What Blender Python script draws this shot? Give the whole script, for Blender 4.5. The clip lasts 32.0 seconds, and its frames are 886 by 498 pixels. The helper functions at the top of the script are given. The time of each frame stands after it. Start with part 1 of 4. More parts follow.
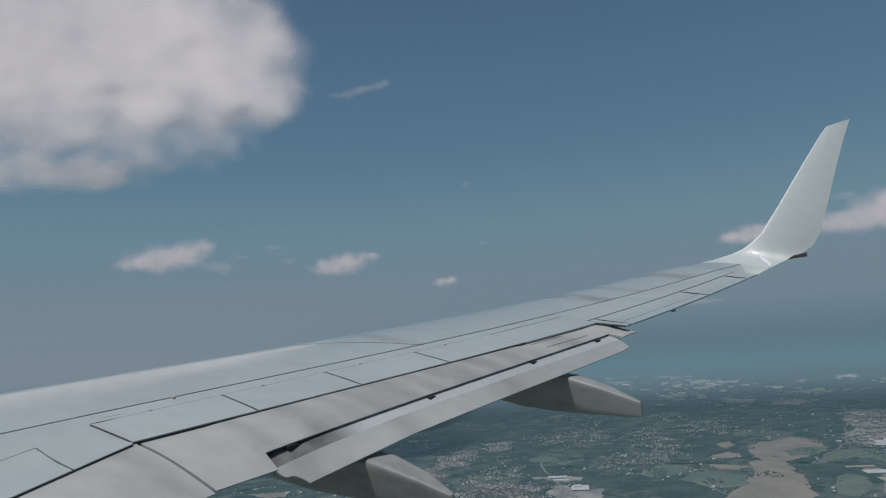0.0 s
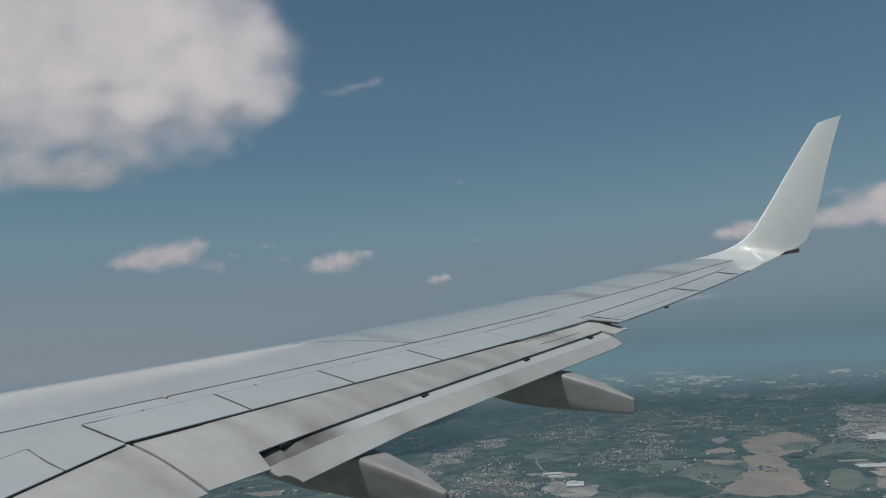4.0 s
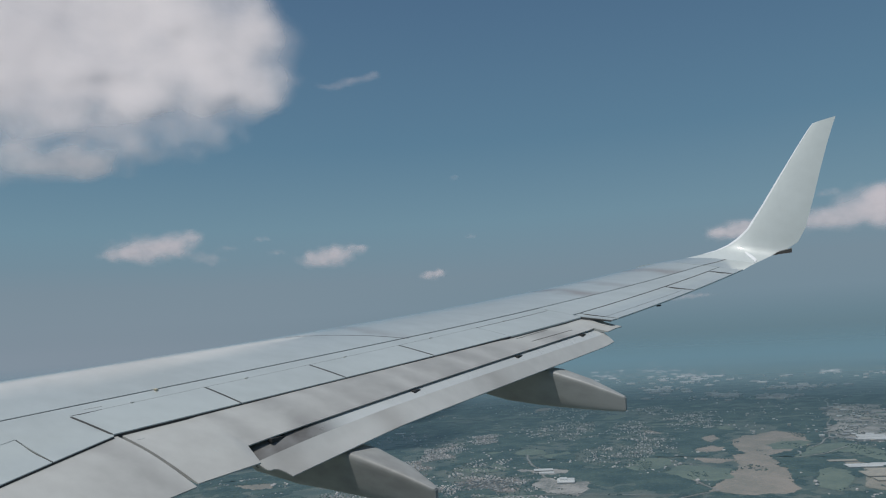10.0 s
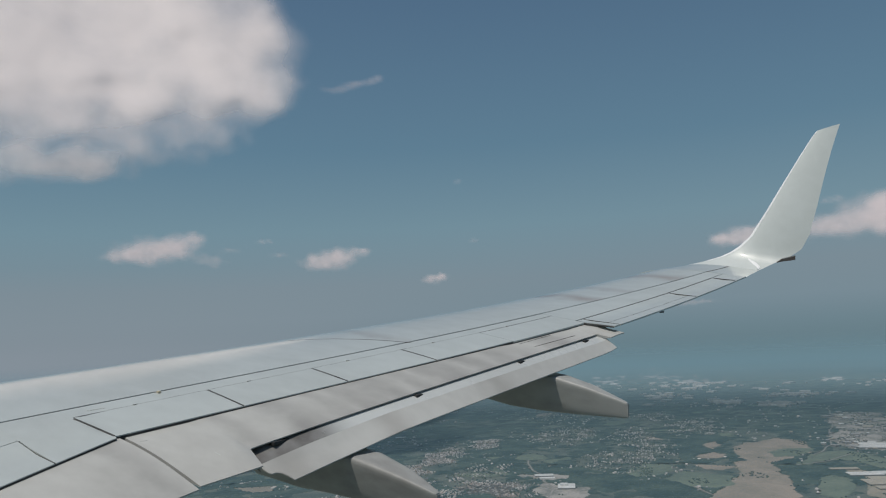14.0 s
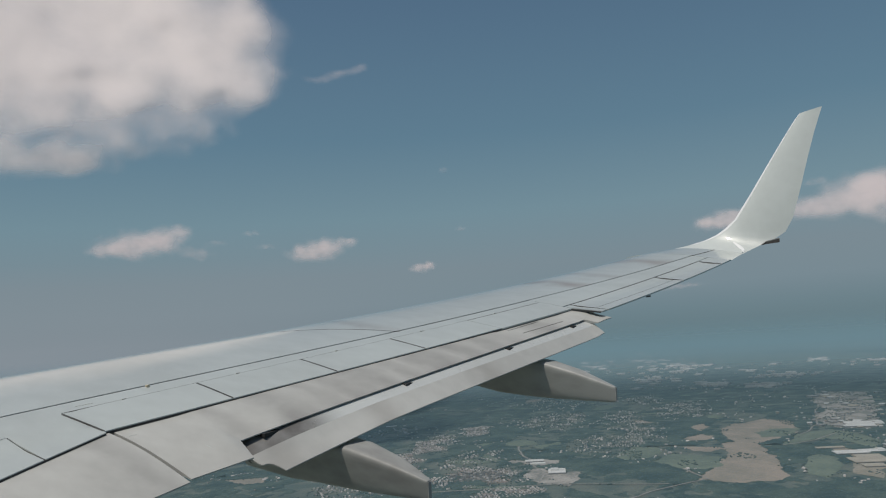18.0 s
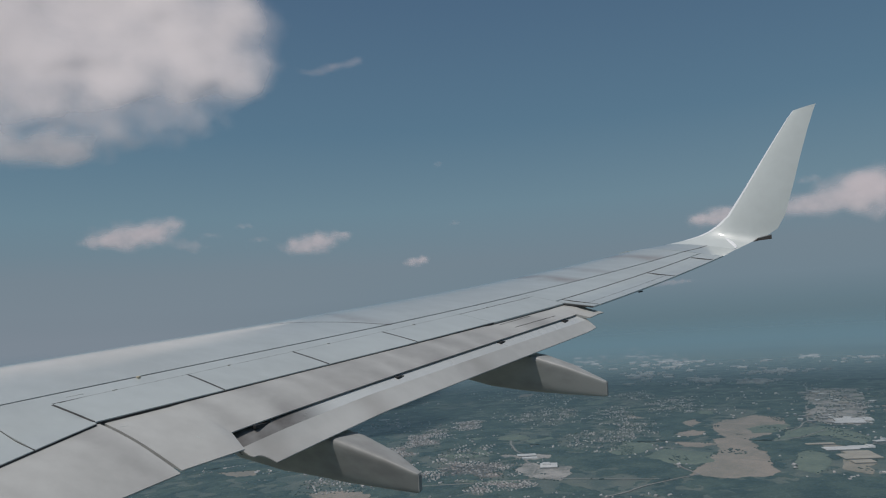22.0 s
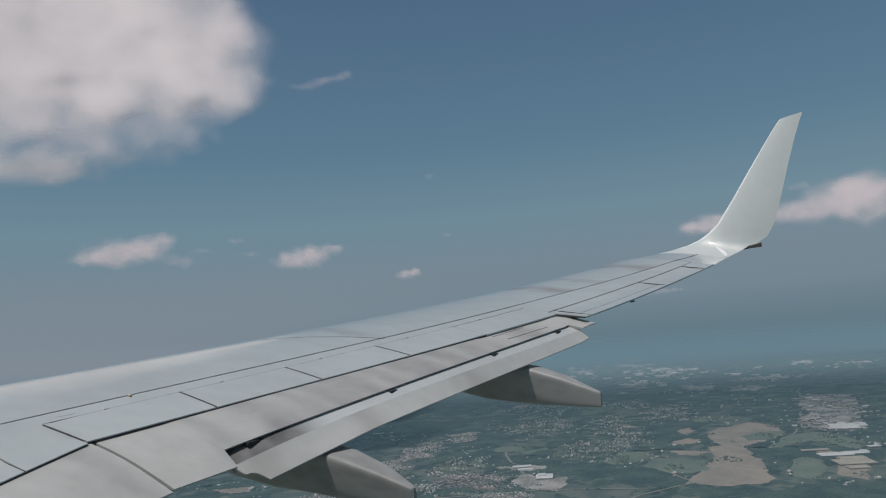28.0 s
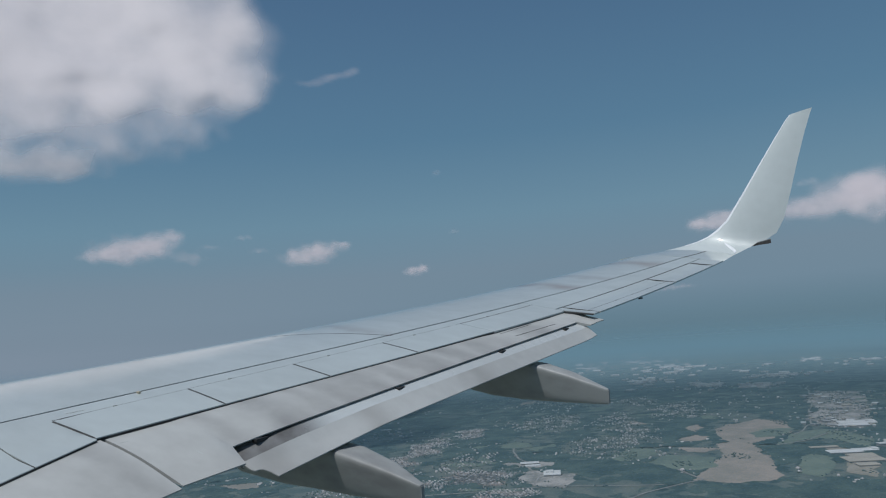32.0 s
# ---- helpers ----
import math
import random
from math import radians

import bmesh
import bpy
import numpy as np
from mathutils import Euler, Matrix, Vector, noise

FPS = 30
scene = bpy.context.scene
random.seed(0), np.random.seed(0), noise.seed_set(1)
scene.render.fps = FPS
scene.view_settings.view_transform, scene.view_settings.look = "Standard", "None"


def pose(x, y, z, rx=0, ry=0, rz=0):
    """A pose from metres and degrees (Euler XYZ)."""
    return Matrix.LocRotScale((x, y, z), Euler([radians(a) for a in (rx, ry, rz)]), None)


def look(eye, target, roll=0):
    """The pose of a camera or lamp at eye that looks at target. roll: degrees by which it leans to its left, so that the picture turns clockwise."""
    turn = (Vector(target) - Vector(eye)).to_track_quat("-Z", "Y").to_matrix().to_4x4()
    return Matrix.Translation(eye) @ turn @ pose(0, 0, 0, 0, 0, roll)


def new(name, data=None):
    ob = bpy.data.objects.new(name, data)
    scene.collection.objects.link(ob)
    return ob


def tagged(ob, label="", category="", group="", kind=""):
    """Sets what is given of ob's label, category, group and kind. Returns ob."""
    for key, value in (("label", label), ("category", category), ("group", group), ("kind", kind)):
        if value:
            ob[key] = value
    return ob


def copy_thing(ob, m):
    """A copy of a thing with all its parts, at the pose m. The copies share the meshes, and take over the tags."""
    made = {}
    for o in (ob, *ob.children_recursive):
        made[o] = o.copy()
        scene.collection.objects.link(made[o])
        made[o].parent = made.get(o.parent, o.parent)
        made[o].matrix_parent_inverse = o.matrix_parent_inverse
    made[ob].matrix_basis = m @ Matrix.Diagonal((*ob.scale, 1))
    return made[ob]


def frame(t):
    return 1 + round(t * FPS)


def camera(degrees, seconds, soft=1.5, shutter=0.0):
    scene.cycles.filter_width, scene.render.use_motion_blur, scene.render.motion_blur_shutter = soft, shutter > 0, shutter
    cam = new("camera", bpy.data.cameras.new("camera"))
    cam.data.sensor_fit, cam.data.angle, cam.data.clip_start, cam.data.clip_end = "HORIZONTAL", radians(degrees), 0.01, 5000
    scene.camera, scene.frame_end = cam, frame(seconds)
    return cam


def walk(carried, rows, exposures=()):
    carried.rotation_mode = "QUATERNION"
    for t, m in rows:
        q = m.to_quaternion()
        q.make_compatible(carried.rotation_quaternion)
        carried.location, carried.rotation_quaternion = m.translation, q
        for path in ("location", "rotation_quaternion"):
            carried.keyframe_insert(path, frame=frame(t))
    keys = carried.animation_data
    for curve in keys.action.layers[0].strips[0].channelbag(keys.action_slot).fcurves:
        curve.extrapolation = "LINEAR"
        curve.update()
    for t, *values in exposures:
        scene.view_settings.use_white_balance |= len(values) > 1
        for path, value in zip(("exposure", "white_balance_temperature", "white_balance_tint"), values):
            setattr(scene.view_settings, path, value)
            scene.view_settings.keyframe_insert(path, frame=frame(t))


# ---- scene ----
# The airliner stands still, banked a few degrees, 250 m above the land. Aircraft axes: x outboard, y forward, z up.
ALT = 250.0
BANK = Matrix(((0.99759, -0.00542, -0.0692), (0.0, 0.99694, -0.07814), (0.06941, 0.07795, 0.99454))).to_4x4()
AIR = Matrix.Translation((0, 0, ALT)) @ BANK

cam = camera(59.7, 32.0, soft=1.15)
# seconds, x, y, z, pitch, roll, yaw in aircraft axes
PATH = [
    (0.0, 1.624, -14.910, 1.795, 0.84, 2.72, -50.79),
    (0.5, 1.636, -14.900, 1.789, 0.20, 3.10, -51.07),
    (1.0, 1.624, -14.910, 1.792, 0.65, 2.56, -51.23),
    (1.5, 1.628, -14.903, 1.784, 1.02, 2.16, -51.29),
    (2.0, 1.640, -14.918, 1.795, 1.02, 2.12, -51.34),
    (2.5, 1.637, -14.917, 1.800, 1.06, 2.50, -51.38),
    (3.0, 1.641, -14.902, 1.799, 0.84, 2.71, -51.40),
    (3.5, 1.645, -14.918, 1.800, 0.46, 3.16, -51.25),
    (5.5, 1.646, -14.917, 1.797, 1.52, 2.24, -51.10),
    (6.0, 1.641, -14.909, 1.810, 1.10, 2.35, -51.38),
    (6.5, 1.652, -14.919, 1.806, 0.67, 1.83, -51.49),
    (7.0, 1.640, -14.916, 1.812, 0.78, 2.10, -51.86),
    (7.5, 1.642, -14.917, 1.809, 0.69, 2.17, -51.70),
    (8.0, 1.643, -14.918, 1.800, 0.54, 2.23, -51.66),
    (8.5, 1.640, -14.910, 1.802, 0.81, 2.35, -51.60),
    (9.0, 1.652, -14.894, 1.782, 0.74, 2.35, -51.70),
    (9.5, 1.655, -14.904, 1.788, 0.55, 2.47, -51.70),
    (10.0, 1.669, -14.914, 1.798, 0.28, 2.27, -51.67),
    (10.5, 1.655, -14.905, 1.796, 0.74, 2.28, -51.66),
    (11.0, 1.637, -14.903, 1.798, 0.56, 2.20, -51.69),
    (11.5, 1.641, -14.916, 1.796, 0.50, 2.17, -51.81),
    (12.0, 1.652, -14.911, 1.801, 0.31, 2.04, -51.88),
    (12.5, 1.630, -14.907, 1.788, 0.52, 2.26, -52.18),
    (13.0, 1.649, -14.913, 1.799, 0.42, 2.38, -52.05),
    (13.5, 1.639, -14.910, 1.804, 0.32, 2.20, -51.87),
    (14.0, 1.654, -14.906, 1.808, 0.58, 1.78, -51.50),
    (14.5, 1.659, -14.904, 1.801, 0.50, 2.53, -51.87),
    (16.5, 1.651, -14.918, 1.814, 0.50, 2.45, -52.03),
    (17.0, 1.650, -14.907, 1.802, -0.58, 3.41, -52.30),
    (17.5, 1.658, -14.921, 1.801, -0.70, 3.03, -52.44),
    (18.0, 1.649, -14.915, 1.807, -0.31, 2.81, -52.45),
    (18.5, 1.654, -14.916, 1.803, -0.34, 3.02, -52.50),
    (19.0, 1.654, -14.907, 1.814, -0.25, 2.25, -52.60),
    (19.5, 1.659, -14.917, 1.808, 0.13, 2.75, -52.57),
    (20.0, 1.650, -14.912, 1.797, 0.01, 2.69, -52.66),
    (20.5, 1.653, -14.908, 1.801, -0.20, 2.71, -52.58),
    (21.0, 1.652, -14.906, 1.808, -0.59, 2.98, -52.45),
    (21.5, 1.642, -14.914, 1.803, -0.96, 2.20, -53.02),
    (22.0, 1.658, -14.928, 1.796, -0.75, 2.33, -52.89),
    (22.5, 1.674, -14.939, 1.819, -0.62, 2.44, -52.91),
    (23.0, 1.667, -14.944, 1.818, -0.22, 3.08, -52.98),
    (23.5, 1.663, -14.931, 1.810, 0.27, 2.43, -52.85),
    (24.0, 1.660, -14.922, 1.808, 0.04, 2.80, -52.83),
    (24.5, 1.665, -14.928, 1.819, 0.16, 2.85, -52.72),
    (25.0, 1.659, -14.926, 1.798, 0.12, 3.26, -52.82),
    (25.5, 1.663, -14.905, 1.806, -0.03, 3.42, -52.91),
    (27.5, 1.661, -14.930, 1.802, 0.14, 2.86, -53.50),
    (28.0, 1.660, -14.939, 1.810, 0.10, 3.17, -53.48),
    (28.5, 1.656, -14.912, 1.802, 0.43, 2.86, -53.02),
    (29.0, 1.665, -14.922, 1.806, 0.35, 2.76, -52.89),
    (29.5, 1.661, -14.930, 1.806, 0.08, 2.84, -52.97),
    (30.0, 1.664, -14.925, 1.810, -0.08, 3.05, -53.08),
    (30.5, 1.667, -14.923, 1.812, -0.22, 3.02, -53.14),
    (31.0, 1.653, -14.920, 1.810, -0.28, 3.22, -53.24),
    (31.5, 1.657, -14.916, 1.804, -0.14, 2.59, -53.06),
    (32.0, 1.668, -14.930, 1.814, -0.12, 3.22, -52.93),
]
walk(cam, [(t, AIR @ pose(x, y, z, 90 + p, r, w)) for t, x, y, z, p, r, w in PATH],
     exposures=[(0.0, -0.2, 6200, 10), (3.0, -0.16, 6300, 10), (6.0, -0.15, 6500, 10), (9.0, -0.08, 6150, 9), (11.0, 0.03, 6150, 9), (13.0, 0.08, 6300, 9), (14.0, 0.0, 6500, 10),
                (17.0, 0.02, 6650, 10), (18.0, -0.02, 6650, 10), (19.0, -0.08, 6400, 10), (20.0, -0.13, 6450, 10), (22.0, -0.2, 6350, 12), (25.0, -0.18, 6350, 13), (28.0, -0.1, 6400, 12),
                (30.0, -0.12, 6200, 11), (32.0, -0.08, 5850, 9)])

# ---- world and sun ----
SUN = Vector((-0.42, 0.12, 0.90)).normalized()
world = bpy.data.worlds.new("sky")
scene.world = world
world.use_nodes = True
wn, wl = world.node_tree.nodes, world.node_tree.links
wn.clear()
sky = wn.new("ShaderNodeTexSky")
sky.sky_type, sky.sun_disc = "NISHITA", False
sky.sun_elevation = math.asin(SUN.z)
sky.sun_rotation = math.atan2(SUN.x, SUN.y)
sky.air_density, sky.dust_density, sky.ozone_density = 1.0, 1.5, 1.5
wc = wn.new("ShaderNodeTexCoord")
wx = wn.new("ShaderNodeSeparateXYZ")
ramp = wn.new("ShaderNodeValToRGB")
ramp.color_ramp.elements[0].position, ramp.color_ramp.elements[0].color = 0.0, (1, 1, 1, 1)
ramp.color_ramp.elements[1].position, ramp.color_ramp.elements[1].color = 0.7, (0.55, 0.55, 0.55, 1)
hz = wn.new("ShaderNodeValToRGB")
hz.color_ramp.elements[0].position, hz.color_ramp.elements[0].color = 0.44, (1.0, 1.58, 1.82, 1)
hz.color_ramp.elements[1].position, hz.color_ramp.elements[1].color = 0.535, (1.94, 2.62, 3.1, 1)
for at, col in ((0.478, (1.2, 1.92, 2.2, 1)), (0.5, (1.58, 2.36, 2.76, 1)), (0.515, (1.92, 2.66, 3.14, 1)), (0.57, (1.64, 2.68, 3.25, 1)), (0.62, (1.02, 2.02, 2.74, 1)), (0.72, (0.60, 1.27, 2.0, 1)), (0.9, (0.58, 1.14, 1.92, 1))):
    e = hz.color_ramp.elements.new(at)
    e.color = col
half = wn.new("ShaderNodeMath")
half.operation, half.inputs[1].default_value, half.inputs[2].default_value = "MULTIPLY_ADD", 0.5, 0.5
# paler, rosier haze low down towards the nose
rosy = wn.new("ShaderNodeMapRange")
rosy.inputs["From Min"].default_value, rosy.inputs["From Max"].default_value = 0.45, 0.95
rosy.interpolation_type = "SMOOTHSTEP"
deep = wn.new("ShaderNodeMapRange")
deep.inputs["From Min"].default_value, deep.inputs["From Max"].default_value = 0.10, 0.0
both = wn.new("ShaderNodeMath")
both.operation = "MULTIPLY"
rose = wn.new("ShaderNodeMix")
rose.data_type = "RGBA"
rose.inputs[7].default_value = (2.4, 2.87, 3.3, 1)
mix = wn.new("ShaderNodeMix")
mix.data_type = "RGBA"
bg = wn.new("ShaderNodeBackground")
bg.inputs["Strength"].default_value = 0.096
wo = wn.new("ShaderNodeOutputWorld")
wl.new(wc.outputs["Generated"], wx.inputs[0])
wl.new(wx.outputs["Z"], ramp.inputs[0])
wl.new(wx.outputs["Z"], half.inputs[0])
wl.new(half.outputs[0], hz.inputs[0])
wl.new(ramp.outputs[0], mix.inputs["Factor"])
wl.new(sky.outputs[0], mix.inputs[6])
wl.new(wx.outputs["Y"], rosy.inputs[0])
wl.new(wx.outputs["Z"], deep.inputs[0])
wl.new(rosy.outputs[0], both.inputs[0])
wl.new(deep.outputs[0], both.inputs[1])
wl.new(both.outputs[0], rose.inputs["Factor"])
wl.new(hz.outputs[0], rose.inputs[6])
wl.new(rose.outputs[2], mix.inputs[7])
wl.new(mix.outputs[2], bg.inputs["Color"])
wl.new(bg.outputs[0], wo.inputs["Surface"])
sun = new("sun", bpy.data.lights.new("sun", "SUN"))
sun.data.energy, sun.data.angle, sun.data.color = 2.65, radians(0.6), (1.0, 0.95, 0.86)
sun.matrix_world = look(SUN * 100 + Vector((0, 0, ALT)), (0, 0, ALT))


# ---- materials ----
def material(name, base, rough=0.5, metal=0.0, coat=0.0, spec=0.5):
    m = bpy.data.materials.new(name)
    m.use_nodes = True
    b = m.node_tree.nodes["Principled BSDF"]
    b.inputs["Base Color"].default_value = (*base, 1)
    b.inputs["Roughness"].default_value, b.inputs["Metallic"].default_value = rough, metal
    b.inputs["Coat Weight"].default_value, b.inputs["Coat Roughness"].default_value = coat, 0.08
    b.inputs["Specular IOR Level"].default_value = spec
    return m, m.node_tree.nodes, m.node_tree.links, b


def varied(name, light, dark, scale, fine, rough=0.5, metal=0.0, coat=0.0, spec=0.5, stretch=(1, 1, 1), bump=0.0, lo=0.35, hi=0.65, rrough=0.12):
    """Two scales of noise between two base colours, and a rougher gloss where it is dirty."""
    m, n, l, b = material(name, light, rough, metal, coat, spec)
    tc, mp = n.new("ShaderNodeTexCoord"), n.new("ShaderNodeMapping")
    mp.inputs["Scale"].default_value = stretch
    a, f = n.new("ShaderNodeTexNoise"), n.new("ShaderNodeTexNoise")
    a.inputs["Scale"].default_value, f.inputs["Scale"].default_value = scale, fine
    a.inputs["Detail"].default_value = f.inputs["Detail"].default_value = 6
    mx = n.new("ShaderNodeMath")
    mx.operation, mx.inputs[1].default_value = "MULTIPLY_ADD", 0.45
    r = n.new("ShaderNodeMapRange")
    r.inputs["From Min"].default_value, r.inputs["From Max"].default_value = lo + 0.22, hi + 0.22
    c = n.new("ShaderNodeMix")
    c.data_type = "RGBA"
    c.inputs[6].default_value, c.inputs[7].default_value = (*dark, 1), (*light, 1)
    rr = n.new("ShaderNodeMapRange")
    rr.inputs["To Min"].default_value, rr.inputs["To Max"].default_value = rough + rrough, rough
    l.new(tc.outputs["Object"], mp.inputs[0])
    for t in (a, f):
        l.new(mp.outputs[0], t.inputs["Vector"])
    l.new(f.outputs[0], mx.inputs[0])
    l.new(a.outputs[0], mx.inputs[2])
    l.new(mx.outputs[0], r.inputs[0])
    l.new(r.outputs[0], c.inputs["Factor"])
    l.new(c.outputs[2], b.inputs["Base Color"])
    l.new(r.outputs[0], rr.inputs[0])
    l.new(rr.outputs[0], b.inputs["Roughness"])
    if bump:
        bp = n.new("ShaderNodeBump")
        bp.inputs["Strength"].default_value, bp.inputs["Distance"].default_value = bump, 0.01
        l.new(f.outputs[0], bp.inputs["Height"])
        l.new(bp.outputs[0], b.inputs["Normal"])
    return m


PAINT = varied("wing_paint", (0.528, 0.565, 0.543), (0.455, 0.486, 0.467), 0.5, 5, 0.3, coat=1.0, stretch=(1, 0.4, 1))
PANEL = varied("panel_paint", (0.528, 0.565, 0.543), (0.455, 0.486, 0.467), 0.6, 5, 0.3, coat=0.9, stretch=(1, 0.4, 1))


def soot(m, places, wide, tone, strength):
    """Brown streaks along the airflow at some places of the span."""
    n, l = m.node_tree.nodes, m.node_tree.links
    b = n["Principled BSDF"]
    src = b.inputs["Base Color"].links[0].from_socket
    tc, sp = n.new("ShaderNodeTexCoord"), n.new("ShaderNodeSeparateXYZ")
    l.new(tc.outputs["Object"], sp.inputs[0])
    nz = n.new("ShaderNodeTexNoise")
    nz.inputs["Scale"].default_value, nz.inputs["Detail"].default_value = 2.2, 5
    l.new(tc.outputs["Object"], nz.inputs["Vector"])
    wob = n.new("ShaderNodeMath")
    wob.operation, wob.inputs[1].default_value = "MULTIPLY_ADD", 0.3
    l.new(nz.outputs[0], wob.inputs[0])
    l.new(sp.outputs["X"], wob.inputs[2])
    total = None
    for x0 in places:
        d = n.new("ShaderNodeMath")
        d.operation, d.inputs[1].default_value = "SUBTRACT", x0 + 0.15
        a = n.new("ShaderNodeMath")
        a.operation = "ABSOLUTE"
        r = n.new("ShaderNodeMapRange")
        r.interpolation_type = "SMOOTHSTEP"
        r.inputs["From Min"].default_value, r.inputs["From Max"].default_value = 0.0, wide
        r.inputs["To Min"].default_value, r.inputs["To Max"].default_value = 1.0, 0.0
        l.new(wob.outputs[0], d.inputs[0])
        l.new(d.outputs[0], a.inputs[0])
        l.new(a.outputs[0], r.inputs[0])
        if total is None:
            total = r.outputs[0]
        else:
            s = n.new("ShaderNodeMath")
            s.operation = "MAXIMUM"
            l.new(total, s.inputs[0])
            l.new(r.outputs[0], s.inputs[1])
            total = s.outputs[0]
    k = n.new("ShaderNodeMath")
    k.operation = "MULTIPLY"
    l.new(total, k.inputs[0])
    l.new(nz.outputs[0], k.inputs[1])
    k2 = n.new("ShaderNodeMath")
    k2.operation, k2.inputs[1].default_value = "MULTIPLY", strength
    l.new(k.outputs[0], k2.inputs[0])
    c = n.new("ShaderNodeMix")
    c.data_type = "RGBA"
    c.inputs[7].default_value = (*tone, 1)
    l.new(k2.outputs[0], c.inputs["Factor"])
    l.new(src, c.inputs[6])
    l.new(c.outputs[2], b.inputs["Base Color"])


soot(PAINT, (13.65, 15.55), 0.27, (0.29, 0.235, 0.19), 1.1)
soot(PAINT, (10.15, 14.4), 0.2, (0.30, 0.27, 0.24), 0.7)
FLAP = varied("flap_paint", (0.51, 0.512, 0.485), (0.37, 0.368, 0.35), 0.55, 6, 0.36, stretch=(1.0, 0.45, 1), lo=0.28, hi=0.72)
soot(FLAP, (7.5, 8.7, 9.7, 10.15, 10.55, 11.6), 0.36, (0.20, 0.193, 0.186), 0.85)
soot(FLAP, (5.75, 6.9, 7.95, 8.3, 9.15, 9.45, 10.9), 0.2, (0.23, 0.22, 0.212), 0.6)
AFT = varied("aft_flap_paint", (0.54, 0.54, 0.515), (0.45, 0.45, 0.43), 0.6, 7, 0.32, stretch=(1.0, 0.45, 1))
soot(AFT, (7.0, 8.3, 10.0), 0.35, (0.25, 0.23, 0.21), 0.7)
WINGLET = varied("winglet_paint", (0.62, 0.655, 0.635), (0.565, 0.60, 0.58), 0.7, 6, 0.34, coat=0.35)
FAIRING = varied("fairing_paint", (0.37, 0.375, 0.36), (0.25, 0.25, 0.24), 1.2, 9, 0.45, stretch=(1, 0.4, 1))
NOSE = varied("flap_nose_paint", (0.54, 0.56, 0.55), (0.47, 0.485, 0.475), 0.6, 7, 0.2, coat=0.4, stretch=(1.0, 0.45, 1))
# soot and the slot's shade at the inner end, both in this dark tone
soot(NOSE, (6.8, 7.05, 7.35), 0.6, (0.12, 0.11, 0.10), 1.7)
GLINT = varied("glint_white", (0.93, 0.93, 0.92), (0.86, 0.86, 0.86), 1.5, 12, 0.22, coat=0.6)
DARK = varied("dark_fitting", (0.05, 0.05, 0.05), (0.02, 0.02, 0.02), 4, 30, 0.6)
SEAL_SHADE = varied("seal_and_shade", (0.06, 0.06, 0.058), (0.035, 0.035, 0.035), 4, 30, 0.7)
BROWN = varied("brown_tip_fitting", (0.13, 0.115, 0.105), (0.08, 0.07, 0.065), 6, 30, 0.5)
YELLOW = varied("yellow_paint", (0.62, 0.55, 0.40), (0.5, 0.43, 0.30), 8, 40, 0.5)
STENCIL = varied("stencil_paint", (0.36, 0.36, 0.35), (0.28, 0.28, 0.27), 6, 30, 0.5)
# unseen fuselage, toned dark to cut the light bounced onto the flap fairings
FUSE = varied("fuselage_paint", (0.24, 0.25, 0.27), (0.20, 0.21, 0.225), 0.4, 6, 0.3)


# ---- building helpers ----
def part(name, bm, mat, parent=None, label="", smooth=False, sharp=0.6):
    me = bpy.data.meshes.new(name)
    bmesh.ops.recalc_face_normals(bm, faces=bm.faces)
    bm.to_mesh(me)
    bm.free()
    me.materials.append(mat)
    if smooth:
        me.shade_smooth()
        me.set_sharp_from_angle(angle=sharp)
    ob = new(name, me)
    if parent:
        ob.parent = parent
    if label:
        tagged(ob, label)
    return ob


def thing(name, label, category, m=None, group="", kind=""):
    ob = tagged(new(name), label, category, group, kind)
    ob.matrix_world = m if m else Matrix()
    return ob


def loft(rings, closed=True, caps=True):
    bm = bmesh.new()
    vs = [[bm.verts.new(p) for p in ring] for ring in rings]
    n = len(rings[0])
    for a, b in zip(vs, vs[1:]):
        for i in range(n if closed else n - 1):
            bm.faces.new((a[i], a[(i + 1) % n], b[(i + 1) % n], b[i]))
    if caps:
        bm.faces.new(vs[0])
        bm.faces.new(list(reversed(vs[-1])))
    return bm


def box(cx, cy, cz, sx, sy, sz, bevel=0.0):
    bm = bmesh.new()
    bmesh.ops.create_cube(bm, size=1, matrix=Matrix.Translation((cx, cy, cz)) @ Matrix.Diagonal((sx, sy, sz, 1)))
    if bevel:
        bmesh.ops.bevel(bm, geom=bm.edges[:], offset=bevel, segments=2, affect="EDGES", profile=0.7)
    return bm


# ---- the wing's surface ----
def span_z(x):
    s = x - 5.9
    return 0.1026 * s - 0.0019 * s * s + 0.0004 * s ** 3


def lead(x):
    return -8.7 + 0.5224 * (17 - x)


def spoiler_te(x):
    return -7.01 - 0.316 * (x - 5.98)


def rear_line(x):
    return -5.79 - 0.358 * (x - 5.57) - 0.03 * max(0.0, x - 13)


def hinge_line(x):
    return -6.2 - 0.344 * (x - 5.82)


def ail_hinge(x):
    return -8.97 - 0.293 * (x - 12.65)


def trail(x):
    """Trailing edge outboard of the flaps."""
    return -9.595 - 0.228 * (x - 12.54)


def inner_te(x):
    return -7.02 - 0.15 * (5.98 - x)


def top_z(x, y):
    xs = max(x, 4.0)
    c = lead(xs) - spoiler_te(xs)
    v = max((lead(xs) - y) / c, 0)
    h = (0.085 - 0.0012 * (x - 6)) * c
    if v < 0.35:
        g = 1 - ((0.35 - v) / 0.35) ** 2.2
    elif v <= 1:
        g = 1 - ((v - 0.35) / 0.65) ** 1.5
    else:
        g = 1 - v
    return span_z(x) + h * g


